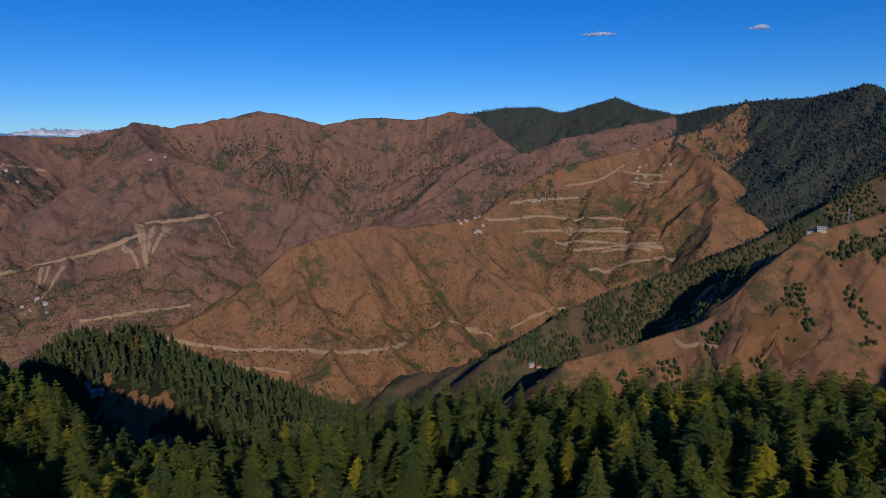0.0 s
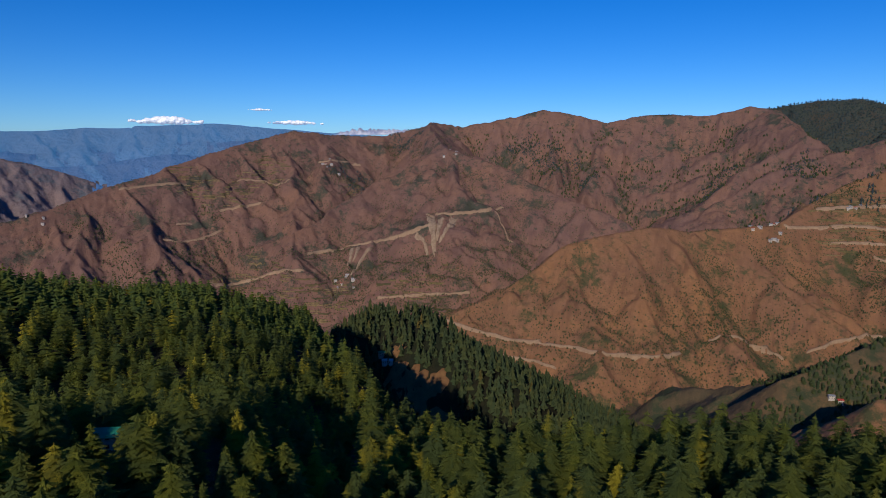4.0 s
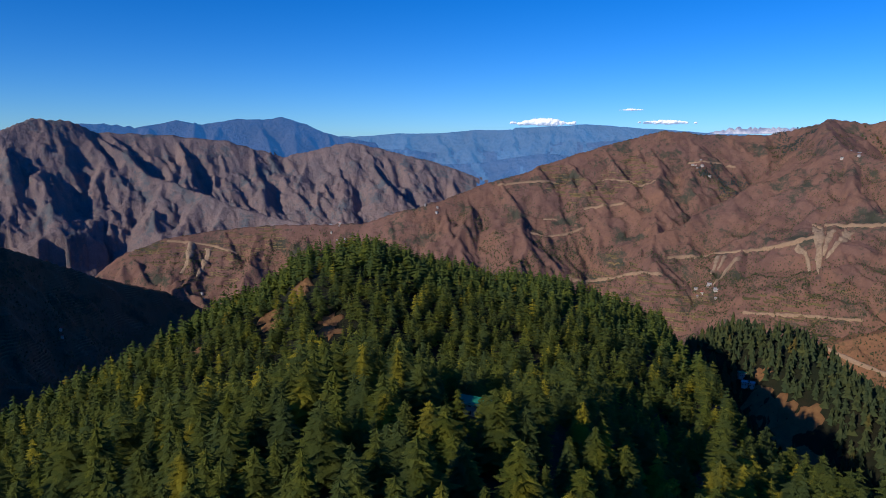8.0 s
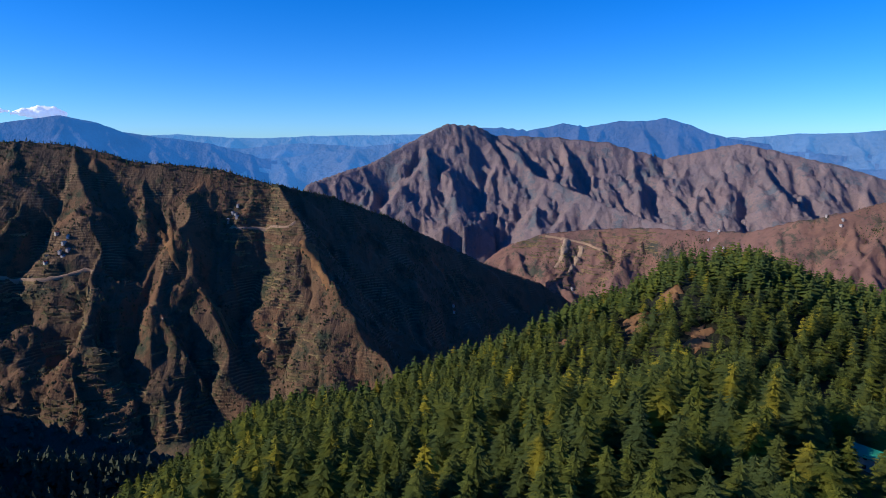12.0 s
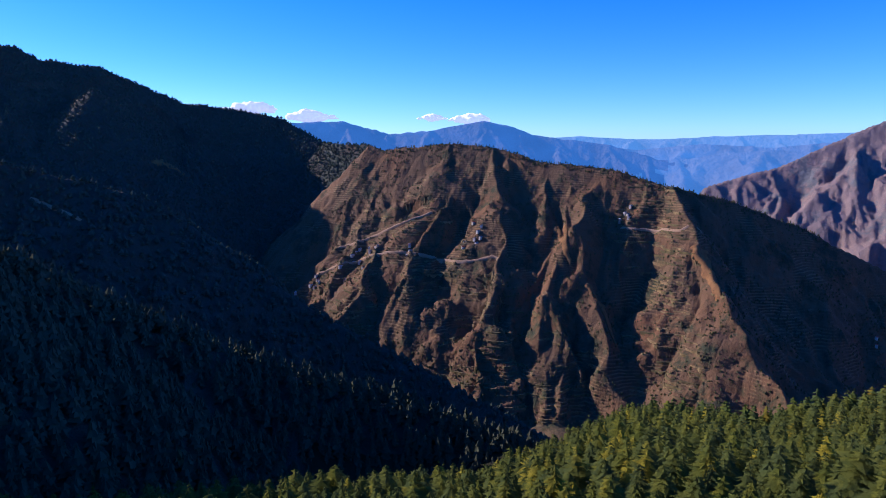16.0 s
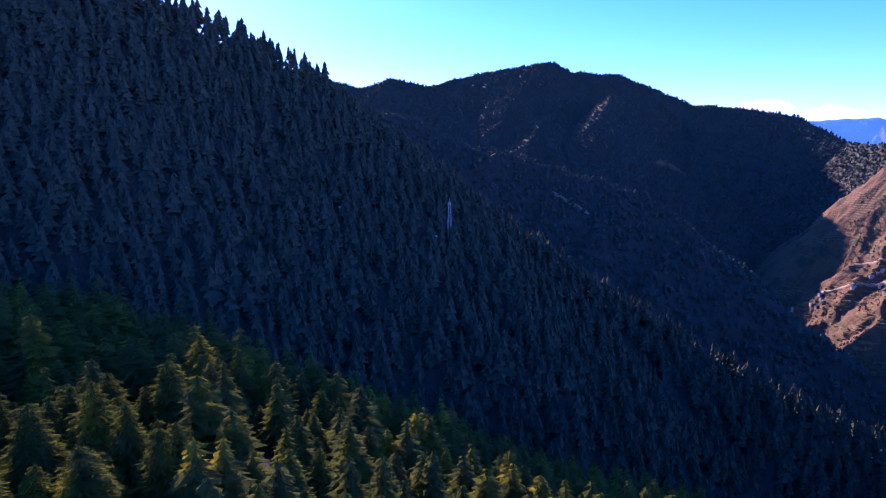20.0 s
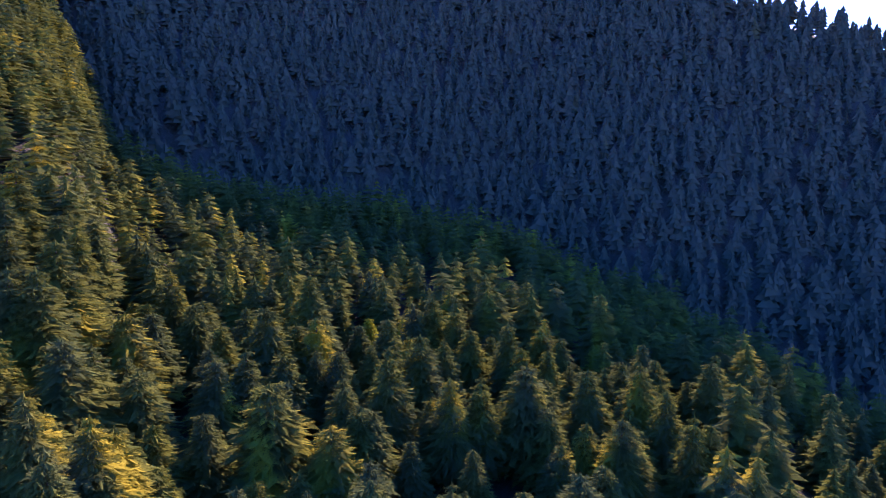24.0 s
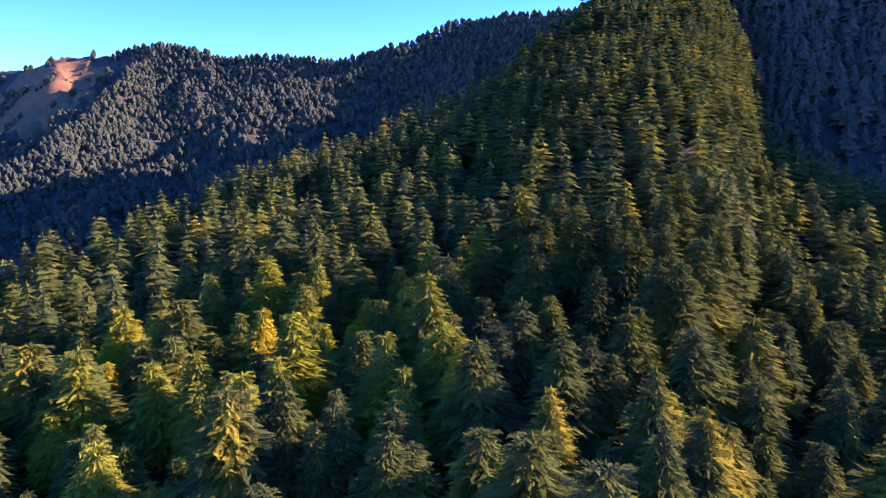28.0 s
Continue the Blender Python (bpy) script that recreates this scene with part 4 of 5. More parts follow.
grove("scrub_dome", "scrub in the folds of the brown dome", ["dome_spur", "dome_spur_b", "dome_spur_c"], (-1700, -300, 1850, 3200), 9, 4.2, 29, either(hollows(70, 4.0, 0.6), spots_of(DOME_SCRUB, 42)), blob_shapes, 1.7, M_BUSH)
grove("scrub_north_range", "dark trees in the gullies of the range", ["north_range", "valley_spur", "valley_spur_b"], (-1700, 1100, 2600, 3700), 15, 11, 30, either(hollows(80, 7.0, 0.7), spots_of(NORTH_WOODS, 48)), blob_shapes, 1.1, M_FARNEEDLE)
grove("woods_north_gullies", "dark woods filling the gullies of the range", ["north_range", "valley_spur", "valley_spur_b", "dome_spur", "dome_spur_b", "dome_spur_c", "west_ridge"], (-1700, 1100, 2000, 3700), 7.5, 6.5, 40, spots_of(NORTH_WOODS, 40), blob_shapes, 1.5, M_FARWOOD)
grove("thickets_dome", "dark thickets below the road", ["dome_spur", "dome_spur_b", "dome_spur_c", "valley_spur", "valley_spur_b"], (-1900, -100, 1500, 2900), 6.2, 3.8, 41, spots_of(DOME_SCRUB, 44), blob_shapes, 1.7, M_FARNEEDLE)
grove("thickets_village", "dark thickets and hedges round the terraces", ["village_ridge", "village_spur", "village_spur_b"], (-300, 1200, 1500, 2800), 6.2, 3.8, 42, spots_of(VILLAGE_SCRUB, 34), blob_shapes, 1.7, M_FARNEEDLE)
grove("thickets_west", "dark thickets in the gullies of the ridge", ["west_ridge"], (-2700, -900, 600, 3000), 8.5, 5, 43, spots_of(WEST_SCRUB, 36), blob_shapes, 1.6, M_FARNEEDLE)
grove("scrub_west_ridge", "scrub in the gullies of the ridge", ["west_ridge"], (-2900, -1300, 300, 3300), 11, 4.2, 31, either(hollows(70, 6.0, 0.6), spots_of(WEST_SCRUB, 45)), blob_shapes, 1.6, M_BUSH)
grove("scrub_terraces", "trees and scrub among the stepped fields", ["terraced_hill", "terrace_spur_a", "terrace_spur_b", "terrace_spur_c", "terrace_spur_d"], (-2100, -1050, -1400, 500), 10.5, 5, 32, clumps(70, -0.12), blob_shapes, 1.5, M_BUSH)
grove("scrub_crest", "pines along the crest of the terraced hill", ["terraced_hill"], (-2100, -1500, -1300, 500), 9, 8, 33, lambda p: crest_fall(CREST["terraced_hill"][0], 1, p[:, 0], p[:, 1])[1] < 16, tiny_shapes, 1.4)


# ---- patches, roads and landslips laid on the land ----
def earth_material(name, a, bcol):
    m, t, b = mat(name)
    t.links.new(mix(t, ramp(t, tex(t, 0.08, 8, 0.7), [(0.35, (0, 0, 0)), (0.65, (1, 1, 1))]), a, bcol), b.inputs["Base Color"])
    bump(t, b, tex(t, 0.2, 8, 0.7), 1.5)
    return m


M_EARTH = earth_material("bare_red_earth", (0.17, 0.085, 0.038), (0.24, 0.13, 0.055))
M_TRACK = earth_material("pale_track", (0.28, 0.185, 0.118), (0.37, 0.25, 0.16))
M_ROCKFALL = earth_material("pale_rockfall", (0.25, 0.17, 0.112), (0.38, 0.275, 0.185))


def drape(name, label, rows, lift, material, cat):
    """A thick sheet over rows of x, y laid on the land, its rim sunk into it."""
    rows = np.asarray(rows, float)
    n, k, _ = rows.shape
    z, _ = land(rows[..., 0], rows[..., 1])
    z = z + lift
    z[0] -= 2 * lift + 1
    z[-1] -= 2 * lift + 1
    z[:, 0] -= 2 * lift + 1
    z[:, -1] -= 2 * lift + 1
    v = np.concatenate([rows, z[..., None]], -1).reshape(-1, 3)
    i, j = np.meshgrid(np.arange(n - 1), np.arange(k - 1), indexing="ij")
    f = np.stack([i * k + j, (i + 1) * k + j, (i + 1) * k + j + 1, i * k + j + 1], -1).reshape(-1, 4)
    return tagged(new(name, mesh_of(name, v, f, material)), label, cat, kind="structure")


def patch(x, y, r, seed, material=M_EARTH, label="patch of bare red earth among the trees", lift=0.7):
    rows = []
    for ring in np.linspace(0.05, 1.0, 7):
        rows.append([(x + r * ring * (1 + 0.8 * float(fbm(np.array(1.6 * math.cos(a) + seed), np.array(1.6 * math.sin(a) + seed), 3))) * math.cos(a),
                      y + r * ring * (1 + 0.8 * float(fbm(np.array(1.6 * math.cos(a) + seed), np.array(1.6 * math.sin(a) + seed), 3))) * math.sin(a)) for a in np.linspace(0, 6.2832, 22)])
    rows = np.asarray(rows)
    n, k, _ = rows.shape
    z, _ = land(rows[..., 0], rows[..., 1])
    z = z + lift
    z[-1] -= 2 * lift + 1
    v = np.concatenate([rows, z[..., None]], -1).reshape(-1, 3)
    i, j = np.meshgrid(np.arange(n - 1), np.arange(k - 1), indexing="ij")
    f = np.stack([i * k + j, (i + 1) * k + j, (i + 1) * k + j + 1, i * k + j + 1], -1).reshape(-1, 4)
    return tagged(new("earth_patch", mesh_of("earth_patch", v, f, material)), label, "ground", kind="structure")


def line(points, step):
    """Points along a smooth line."""
    p = np.asarray(points, float)
    s = np.concatenate([[0], np.cumsum(np.hypot(*np.diff(p, axis=0).T))])
    u = np.arange(0, s[-1], step)
    q = np.stack([np.interp(u, s, p[:, 0]), np.interp(u, s, p[:, 1])], 1)
    for _ in range(10):
        q[1:-1] = 0.25 * q[:-2] + 0.5 * q[1:-1] + 0.25 * q[2:]
    q += 2.5 * np.stack([fbm(u / 90, u * 0 + p[0, 0], 3), fbm(u / 90, u * 0 + p[0, 1], 3)], 1)
    return q


def road(points, width, label, material=M_TRACK, name="road"):
    width *= 0.75 if name == "road" else 1.0
    q = line(points, 12 if name == "road" else 6)
    if name == "road" and len(q) > 6:    # a road keeps an even fall: shift it up or down the slope to lie so
        z = land(q[:, 0], q[:, 1])[0]
        even = z.copy()
        for _ in range(60):
            even[1:-1] = 0.25 * even[:-2] + 0.5 * even[1:-1] + 0.25 * even[2:]
        for _ in range(4):
            a = np.array([(0, 0), (6, 0), (-6, 0), (0, 6), (0, -6)])[:, None] + q
            z = land(a[..., 0], a[..., 1])[0]
            g = np.stack([z[1] - z[2], z[3] - z[4]], 1) / 12
            s = np.maximum(np.hypot(g[:, 0], g[:, 1]), 0.25)[:, None]
            q = q + np.clip((even - z[0])[:, None] / s, -7, 7) * g / s
            q[1:-1] = 0.2 * q[:-2] + 0.6 * q[1:-1] + 0.2 * q[2:]
    d = np.gradient(q, axis=0)
    d /= np.maximum(np.hypot(d[:, 0], d[:, 1]), 1e-6)[:, None]
    side = np.stack([-d[:, 1], d[:, 0]], 1)
    wide = width * (1 + 0.3 * fbm(np.arange(len(q)) / 6.0, np.arange(len(q)) * 0.0 + width, 2))
    if name == "landslip":          # broad at the break, thinning to the tail
        wide = wide * np.linspace(1.5, 0.35, len(q)) * (1 + 0.5 * fbm(np.arange(len(q)) / 2.5, np.arange(len(q)) * 0.0 + q[0, 0], 2))
    rows = np.stack([q + side * (wide * s)[:, None] for s in (-0.62, -0.5, -0.17, 0.17, 0.5, 0.62)], 1)
    return drape(name, label, rows, 4.0, material, "road" if name == "road" else "rock")


for x, y, r in BARE + SPUR_BARE:
    patch(x, y, r - 2, x * 0.1)
for px, py, pr in ((1440, 640, 130), (1490, 560, 95), (1385, 520, 60)):
    patch(px, py, pr, 5.0, M_EARTH, "bare orange flank", 3.0)
patch(466, 886, 45, 6.0, M_EARTH, "bare ochre earth on the hill", 2.5)
patch(474, 1142, 16, 6.5, M_TRACK, "pale clearing on the ridge", 2.0)
DOME, TERR, SIDE_TRACK, FALL = "pale road cut across the brown dome", "pale road through the terraces", "track across the ridge", "pale rockfall below the road"
road([(-1431, 1976), (-1401, 2037), (-1314, 2103), (-1186, 2174), (-1102, 2205), (-1032, 2267)], 9, DOME)
road([(-1101, 2312), (-979, 2334), (-901, 2397), (-841, 2532)], 10, DOME)
road([(-863, 2439), (-813, 2436), (-742, 2339)], 5, DOME)
road([(-713, 1588), (-618, 1595), (-509, 1612), (-383, 1626), (-304, 1589), (-209, 1623), (-124, 1651), (-90, 1715)], 6, "pale road round the foot of the mountain")
road([(235, 2351), (341, 2380), (516, 2436)], 10, TERR)
road([(38, 2708), (148, 2242), (356, 2342), (530, 2299), (652, 2307)], 8, TERR)
road([(429, 2285), (537, 2241), (653, 2238)], 7, TERR)
road([(434, 2198), (602, 2186), (720, 2139)], 6, TERR)
road([(475, 2117), (588, 2125), (690, 2101), (758, 2060)], 10, TERR)
road([(190, 1842), (242, 1869), (362, 1983), (398, 1991)], 6, "pale road in the valley")
road([(460, 2478), (591, 2492), (717, 2574)], 5, "pale track to the upper village")
road([(-38, 1797), (76, 1853), (157, 1839)], 5, "pale road in the valley")
road([(358, 1163), (334, 947), (356, 938), (403, 894)], 4, "track across the orange hill")
road([(-2152, 1787), (-2104, 1873), (-2038, 2047)], 6, SIDE_TRACK)
road([(-1870, 2013), (-1762, 2177)], 6, SIDE_TRACK)
road([(-1886, 1738), (-1830, 1872), (-1814, 1989)], 5, SIDE_TRACK)
road([(-1659, 1715), (-1624, 1849), (-1369, 1891)], 9, "pale road along the valley side")
road([(-2729, 573), (-2695, 649), (-2628, 746), (-2548, 819)], 7, "track over the nose of the ridge")
road([(-1944, 2200), (-1729, 2325)], 5, SIDE_TRACK)
road([(-1936, 1848), (-1904, 1914)], 5, SIDE_TRACK)
road([(526, 2183), (618, 2176), (695, 2118)], 6, TERR)
road([(667, 2546), (750, 2529), (839, 2472)], 7, TERR)
road([(694, 2478), (777, 2469), (852, 2445)], 6, TERR)
road([(381, 2232), (533, 2219), (665, 2144), (736, 2132)], 7, TERR)
road([(267, 2256), (389, 2288), (518, 2240), (642, 2270)], 6, TERR)
road([(-1105, 1920), (-1004, 1939), (-886, 1985), (-780, 2033)], 5, "pale track along the valley foot")
road([(-1768, 2553), (-1701, 2598), (-1675, 2731), (-1630, 2747)], 6, SIDE_TRACK)
road([(-540, 1567), (-459, 1578), (-370, 1562)], 4, "pale road in the valley")
road([(-1451, -1288), (-1494, -1175), (-1546, -1014), (-1554, -829), (-1571, -738)], 5, "track through the stepped fields")
road([(-1537, -1281), (-1588, -1130), (-1654, -987)], 4, "track through the stepped fields")
road([(-1786, -486), (-1787, -356), (-1800, -263)], 4, "track through the stepped fields")
road([(-696, -1354), (-723, -1297), (-748, -1241)], 5, "pale track on the shaded ridge")
road([(-1082, 2313), (-1024, 2222), (-965, 2111)], 20, FALL, M_ROCKFALL, "landslip")
road([(-981, 2325), (-973, 2218), (-987, 2181)], 20, FALL, M_ROCKFALL, "landslip")
road([(-1020, 2288), (-1002, 2217), (-996, 2188)], 16, FALL, M_ROCKFALL, "landslip")
road([(-1092, 2202), (-1036, 2178), (-956, 2089)], 8, FALL, M_ROCKFALL, "landslip")
road([(-1298, 2091), (-1276, 2042), (-1260, 1990)], 12, FALL, M_ROCKFALL, "landslip")
road([(-1223, 2103), (-1235, 2038), (-1234, 1962)], 8, FALL, M_ROCKFALL, "landslip")
road([(-1272, 2094), (-1260, 2056), (-1261, 2022)], 8, FALL, M_ROCKFALL, "landslip")
road([(-2679, 664), (-2601, 631), (-2572, 583)], 22, "pale rockfall on the nose of the ridge", M_ROCKFALL, "landslip")
road([(-2640, 719), (-2577, 679), (-2513, 630)], 18, "pale rockfall on the nose of the ridge", M_ROCKFALL, "landslip")
road([(-1741, -269), (-1654, -218), (-1592, -194)], 26, "orange earth scar down the spur", M_EARTH, "landslip")
road([(-1740, -631), (-1641, -588), (-1625, -558)], 20, "orange earth scar down the spur", M_EARTH, "landslip")
road([(-1598, -510), (-1567, -455), (-1493, -398)], 16, "orange earth scar down the spur", M_EARTH, "landslip")
road([(-1584, -1995), (-1525, -2006), (-1445, -2006)], 26, "orange earth scar on the shaded hill", M_EARTH, "landslip")


# ---- stepped fields: each a level tread with a wall below it, along the contour ----
M_FIELD, ft, fb = mat("stepped_field")
ftone = ramp(ft, ft.nodes.new("ShaderNodeNewGeometry").outputs["Random Per Island"], [(0.0, (0.085, 0.075, 0.035)), (0.4, (0.20, 0.135, 0.07)), (0.75, (0.26, 0.18, 0.09)), (1.0, (0.13, 0.11, 0.045))])
ft.links.new(mix(ft, ramp(ft, tex(ft, 0.09, 6, 0.7), [(0.4, (0, 0, 0)), (0.65, (0.8, 0.8, 0.8))]), ftone, (0.075, 0.07, 0.035)), fb.inputs["Base Color"])


def stepped_fields(label, names, points, r, gap, seed, drop=6.0, tread=5.0):
    pts = np.asarray(points, float)
    p = on_zone(scatter(pts[:, 0].min() - 2 * r, pts[:, 0].max() + 2 * r, pts[:, 1].min() - 2 * r, pts[:, 1].max() + 2 * r, gap, seed), names)
    p = p[spots_of(points, r)(p)]

    def slope(q):
        e = 5.0
        a = np.array([(0, 0), (e, 0), (-e, 0), (0, e), (0, -e)])[:, None] + q
        z = land(a[..., 0], a[..., 1])[0]
        g = np.stack([z[1] - z[2], z[3] - z[4]], 1) / (2 * e)
        return z[0], g, np.maximum(np.hypot(g[:, 0], g[:, 1]), 0.15)[:, None]
    level = np.round(land(p[:, 0], p[:, 1])[0] / drop) * drop
    rs = np.random.default_rng(seed)
    rows, n = [], 9
    for k in range(n):
        z, g, s = slope(p)
        p = p + np.clip((level - z)[:, None] / s, -8, 8) * g / s
        up = g / s
        wide = tread * (0.35 if k in (0, n - 1) else 1.0) * (0.8 + 0.5 * fbm(p[:, 0] / 25, p[:, 1] / 25, 2))[:, None]
        out, inn = p - up * wide * 0.6, p + up * wide * 0.6
        zl, zo = land(*np.stack([p, out]).transpose(2, 0, 1))[0] + 0.8
        rows.append(np.stack([np.column_stack([out - up * 0.6, zo - 2.3]), np.column_stack([out, zl]), np.column_stack([inn, zl + 0.3])], 1))
        p = p + np.stack([-up[:, 1], up[:, 0]], 1) * rs.uniform(0.8, 1.2, (len(p), 1)) * gap * 0.28
    v = np.stack(rows, 1)                      # field, along, across
    m = len(v)
    base = (np.arange(m) * n * 3)[:, None, None]
    i, j = np.meshgrid(np.arange(n - 1), np.arange(2), indexing="ij")
    f = np.stack([i * 3 + j, (i + 1) * 3 + j, (i + 1) * 3 + j + 1, i * 3 + j + 1], -1).reshape(1, -1, 4) + base
    tagged(new("stepped_fields", mesh_of("stepped_fields", v.reshape(-1, 3), f.reshape(-1, 4), M_FIELD, False)), label, "fields", kind="stuff")


stepped_fields("narrow stepped fields held by stone walls", ["terraced_hill", "terrace_spur_a", "terrace_spur_b", "terrace_spur_c", "terrace_spur_d"],
               [(-1570, -1164), (-1598, -1100), (-1627, -1021), (-1477, -1174), (-1412, -1163), (-1496, -1086), (-1492, -961), (-1376, -637), (-1273, -664), (-1809, -409), (-1705, -308), (-1568, -285), (-1471, -724), (-1331, -492), (-1424, -257), (-1330, -1047), (-1556, -885), (-1349, -585), (-1776, -367), (-1513, -265), (-1387, -460)], 62, 21, 51)
stepped_fields("stepped fields and orchards below the village", ["village_ridge", "village_spur", "village_spur_b"],
               [(493, 2441), (433, 2298), (538, 2279), (488, 2194), (564, 2224), (385, 2363), (589, 2179), (654, 2241), (340, 2299), (746, 2323)], 70, 24, 52)
stepped_fields("stepped fields on the brown mountain", ["north_range", "dome_spur", "dome_spur_b", "dome_spur_c", "west_ridge", "valley_spur", "valley_spur_b"],
               [(-1868, 2209), (-1859, 2316), (-1879, 2380), (-1477, 1790), (-1397, 1815), (-951, 1982), (-879, 1994), (-1587, 1830), (-1547, 2541)] + [(-2698, 583), (-2625, 649), (-2592, 726), (-2520, 791), (-2523, 640), (-2453, 723), (-2558, 850), (-2533, 935), (-1512, 1815), (-1428, 1804), (-1355, 1801), (-1320, 1843), (-1238, 1852), (-1279, 1848), (-940, 1962), (-988, 1964), (-1960, 2069), (-1891, 2133), (-2048, 2055)], 60, 25, 53)


# ---- houses ----
def part(name, bm, material, parent, label=""):
    me = bpy.data.meshes.new(name)
    bm.normal_update()
    bm.to_mesh(me)
    bm.free()
    me.materials.append(material)
    ob = new(name, me)
    ob.parent = parent
    return tagged(ob, label)


def box(x0, x1, y0, y1, z0, z1):
    bm = bmesh.new()
    bmesh.ops.create_cube(bm, size=1, matrix=Matrix.Translation(((x0 + x1) / 2, (y0 + y1) / 2, (z0 + z1) / 2)) @ Matrix.Diagonal((x1 - x0, y1 - y0, z1 - z0, 1)))
    return bm


def plain(name, colour, rough=0.7, metal=0.0):
    m, t, b = mat(name, rough)
    b.inputs["Metallic"].default_value = metal
    c = mix(t, ramp(t, tex(t, 0.6, 6, 0.6), [(0.3, (0, 0, 0)), (0.7, (1, 1, 1))]), tuple(0.75 * v for v in colour), colour)
    t.links.new(c, b.inputs["Base Color"])
    return m


M_WALL, M_OCHREWALL = plain("lime_wash", (0.55, 0.5, 0.45)), plain("stone_wall", (0.33, 0.27, 0.22))
M_SLATE, M_TIN, M_RED, M_GREEN = plain("slate_roof", (0.25, 0.27, 0.30)), plain("tin_roof", (0.38, 0.40, 0.43), 0.5), plain("red_roof", (0.45, 0.07, 0.05)), plain("green_roof", (0.03, 0.25, 0.16), 0.4)
M_DARK, M_STEEL = plain("window_glass", (0.03, 0.035, 0.045), 0.15), plain("galvanised_steel", (0.5, 0.52, 0.55), 0.4, 0.8)


def gable(w, d, z, rise, over=0.6, thick=0.25):
    """A pitched roof of two slabs, ridge along x."""
    bm = bmesh.new()
    for s in (-1, 1):
        q = [(-w / 2 - over, s * (d / 2 + over), z - 0.3), (w / 2 + over, s * (d / 2 + over), z - 0.3), (w / 2 + over, 0, z + rise), (-w / 2 - over, 0, z + rise)]
        lo = [bm.verts.new(p) for p in q]
        hi = [bm.verts.new((a, b, c + thick)) for a, b, c in q]
        for f in ([*lo], [*hi][::-1], *[[lo[i], lo[(i + 1) % 4], hi[(i + 1) % 4], hi[i]] for i in range(4)]):
            bm.faces.new(f)
    bmesh.ops.recalc_face_normals(bm, faces=bm.faces)
    return bm


def house(label, w, d, h, wall_m, roof_m, group="houses on the hillsides"):
    top = tagged(new("house"), label, "house", group)
    bm = box(-w / 2, w / 2, -d / 2, d / 2, -4, h)
    for s in (-1, 1):
        tri = [bm.verts.new((s * w / 2, y, z)) for y, z in ((-d / 2, h), (d / 2, h), (0, h + d * 0.24))]
        bm.faces.new(tri)
    part("wall", bm, wall_m, top)
    part("roof", gable(w, d, h, d * 0.25), roof_m, top)
    for sy in (-1, 1):
        for k in range(int(w // 3.2)):
            x = -w / 2 + 1.8 + k * 3.2
            for z in ([1.0] if h < 4.5 else [1.0, 4.0]):
                part("window", box(x - 0.6, x + 0.6, sy * (d / 2 + 0.03) - 0.05, sy * (d / 2 + 0.03) + 0.05, z, z + 1.3), M_DARK, top)
    part("door", box(w / 2 - 1.7, w / 2 - 0.7, -d / 2 - 0.08, -d / 2 + 0.05, 0, 2.05), M_DARK, top)
    return top


KINDS = [house("white lime-washed house with slate roof", 9.6, 6, 5, M_WALL, M_SLATE), house("low stone house with tin roof", 8, 5.5, 3, M_OCHREWALL, M_TIN),
         house("white house with red roof", 9, 6, 4.8, M_WALL, M_RED), house("long white house with tin roof", 13, 6, 4.8, M_WALL, M_TIN)]
rh = random.Random(5)
first = [True] * 4


def put_house(kind, x, y, turn):
    z = float(land(np.array([x]), np.array([y]))[0][0])
    m = pose(x, y, z + 1.0, 0, 0, turn)
    if first[kind]:
        first[kind] = False
        KINDS[kind].matrix_basis = m
    else:
        copy_thing(KINDS[kind], m)


for cx, cy, n, spread in ((98, 2225, 14, 45), (774, 2624, 5, 30), (787, 2505, 12, 60), (-1235, 1941, 8, 35), (-1494, -1157, 14, 50), (-1533, -1024, 4, 18),
                          (-1617, -851, 8, 30), (-1825, -480, 6, 24), (-1694, 2547, 6, 40), (-2425, 1195, 10, 60), (-2431, 649, 4, 30), (-1408, -1273, 6, 40),
                          (350, 2375, 4, 25), (586, 1012, 3, 14), (-1161, 2701, 4, 30), (-1921, 138, 2, 10), (-2226, 1492, 5, 40)):
    for k in range(n):
        a, q = rh.uniform(0, 6.3), spread * math.sqrt(rh.random())
        put_house(rh.choice((0, 0, 1, 1, 3, 3, 2)), cx + 1.4 * q * math.cos(a), cy + q * math.sin(a), rh.uniform(-40, 40))
put_house(2, 172, 1138, 20)
put_house(0, 160, 1142, 15)

# the lodge and shed with green roofs in the forest, the shed on the low spur
for lx, ly, w, turn, wm in ((-186, 146, 12, 30, M_WALL), (-174, 144, 8, 60, M_WALL), (-455, 824, 16, 25, M_WALL), (-470, 832, 10, 60, M_WALL)):
    ob = house("white lodge with green tin roof among trees" if lx > -300 else "white shed with pale green roof on cleared ground", w, 7, 5, wm, M_GREEN if w < 15 else M_TIN, "forest lodges")
    ob.matrix_basis = pose(lx, ly, float(land(np.array([lx]), np.array([ly]))[0][0]) + 1.0, 0, 0, turn)
# huts on the shaded hill
for lx, ly, w, turn in ((-181, -589, 9, 10), (-203, -590, 6, 30), (-106, -599, 22, 5), (-78, -584, 9, -5)):
    ob = house("pale tin-roofed hut on the shaded hillside", w, 5, 2.6, M_OCHREWALL, M_TIN, "huts on the shaded hill")
    ob.matrix_basis = pose(lx, ly, float(land(np.array([lx]), np.array([ly]))[0][0]) + 3, 0, 0, turn)


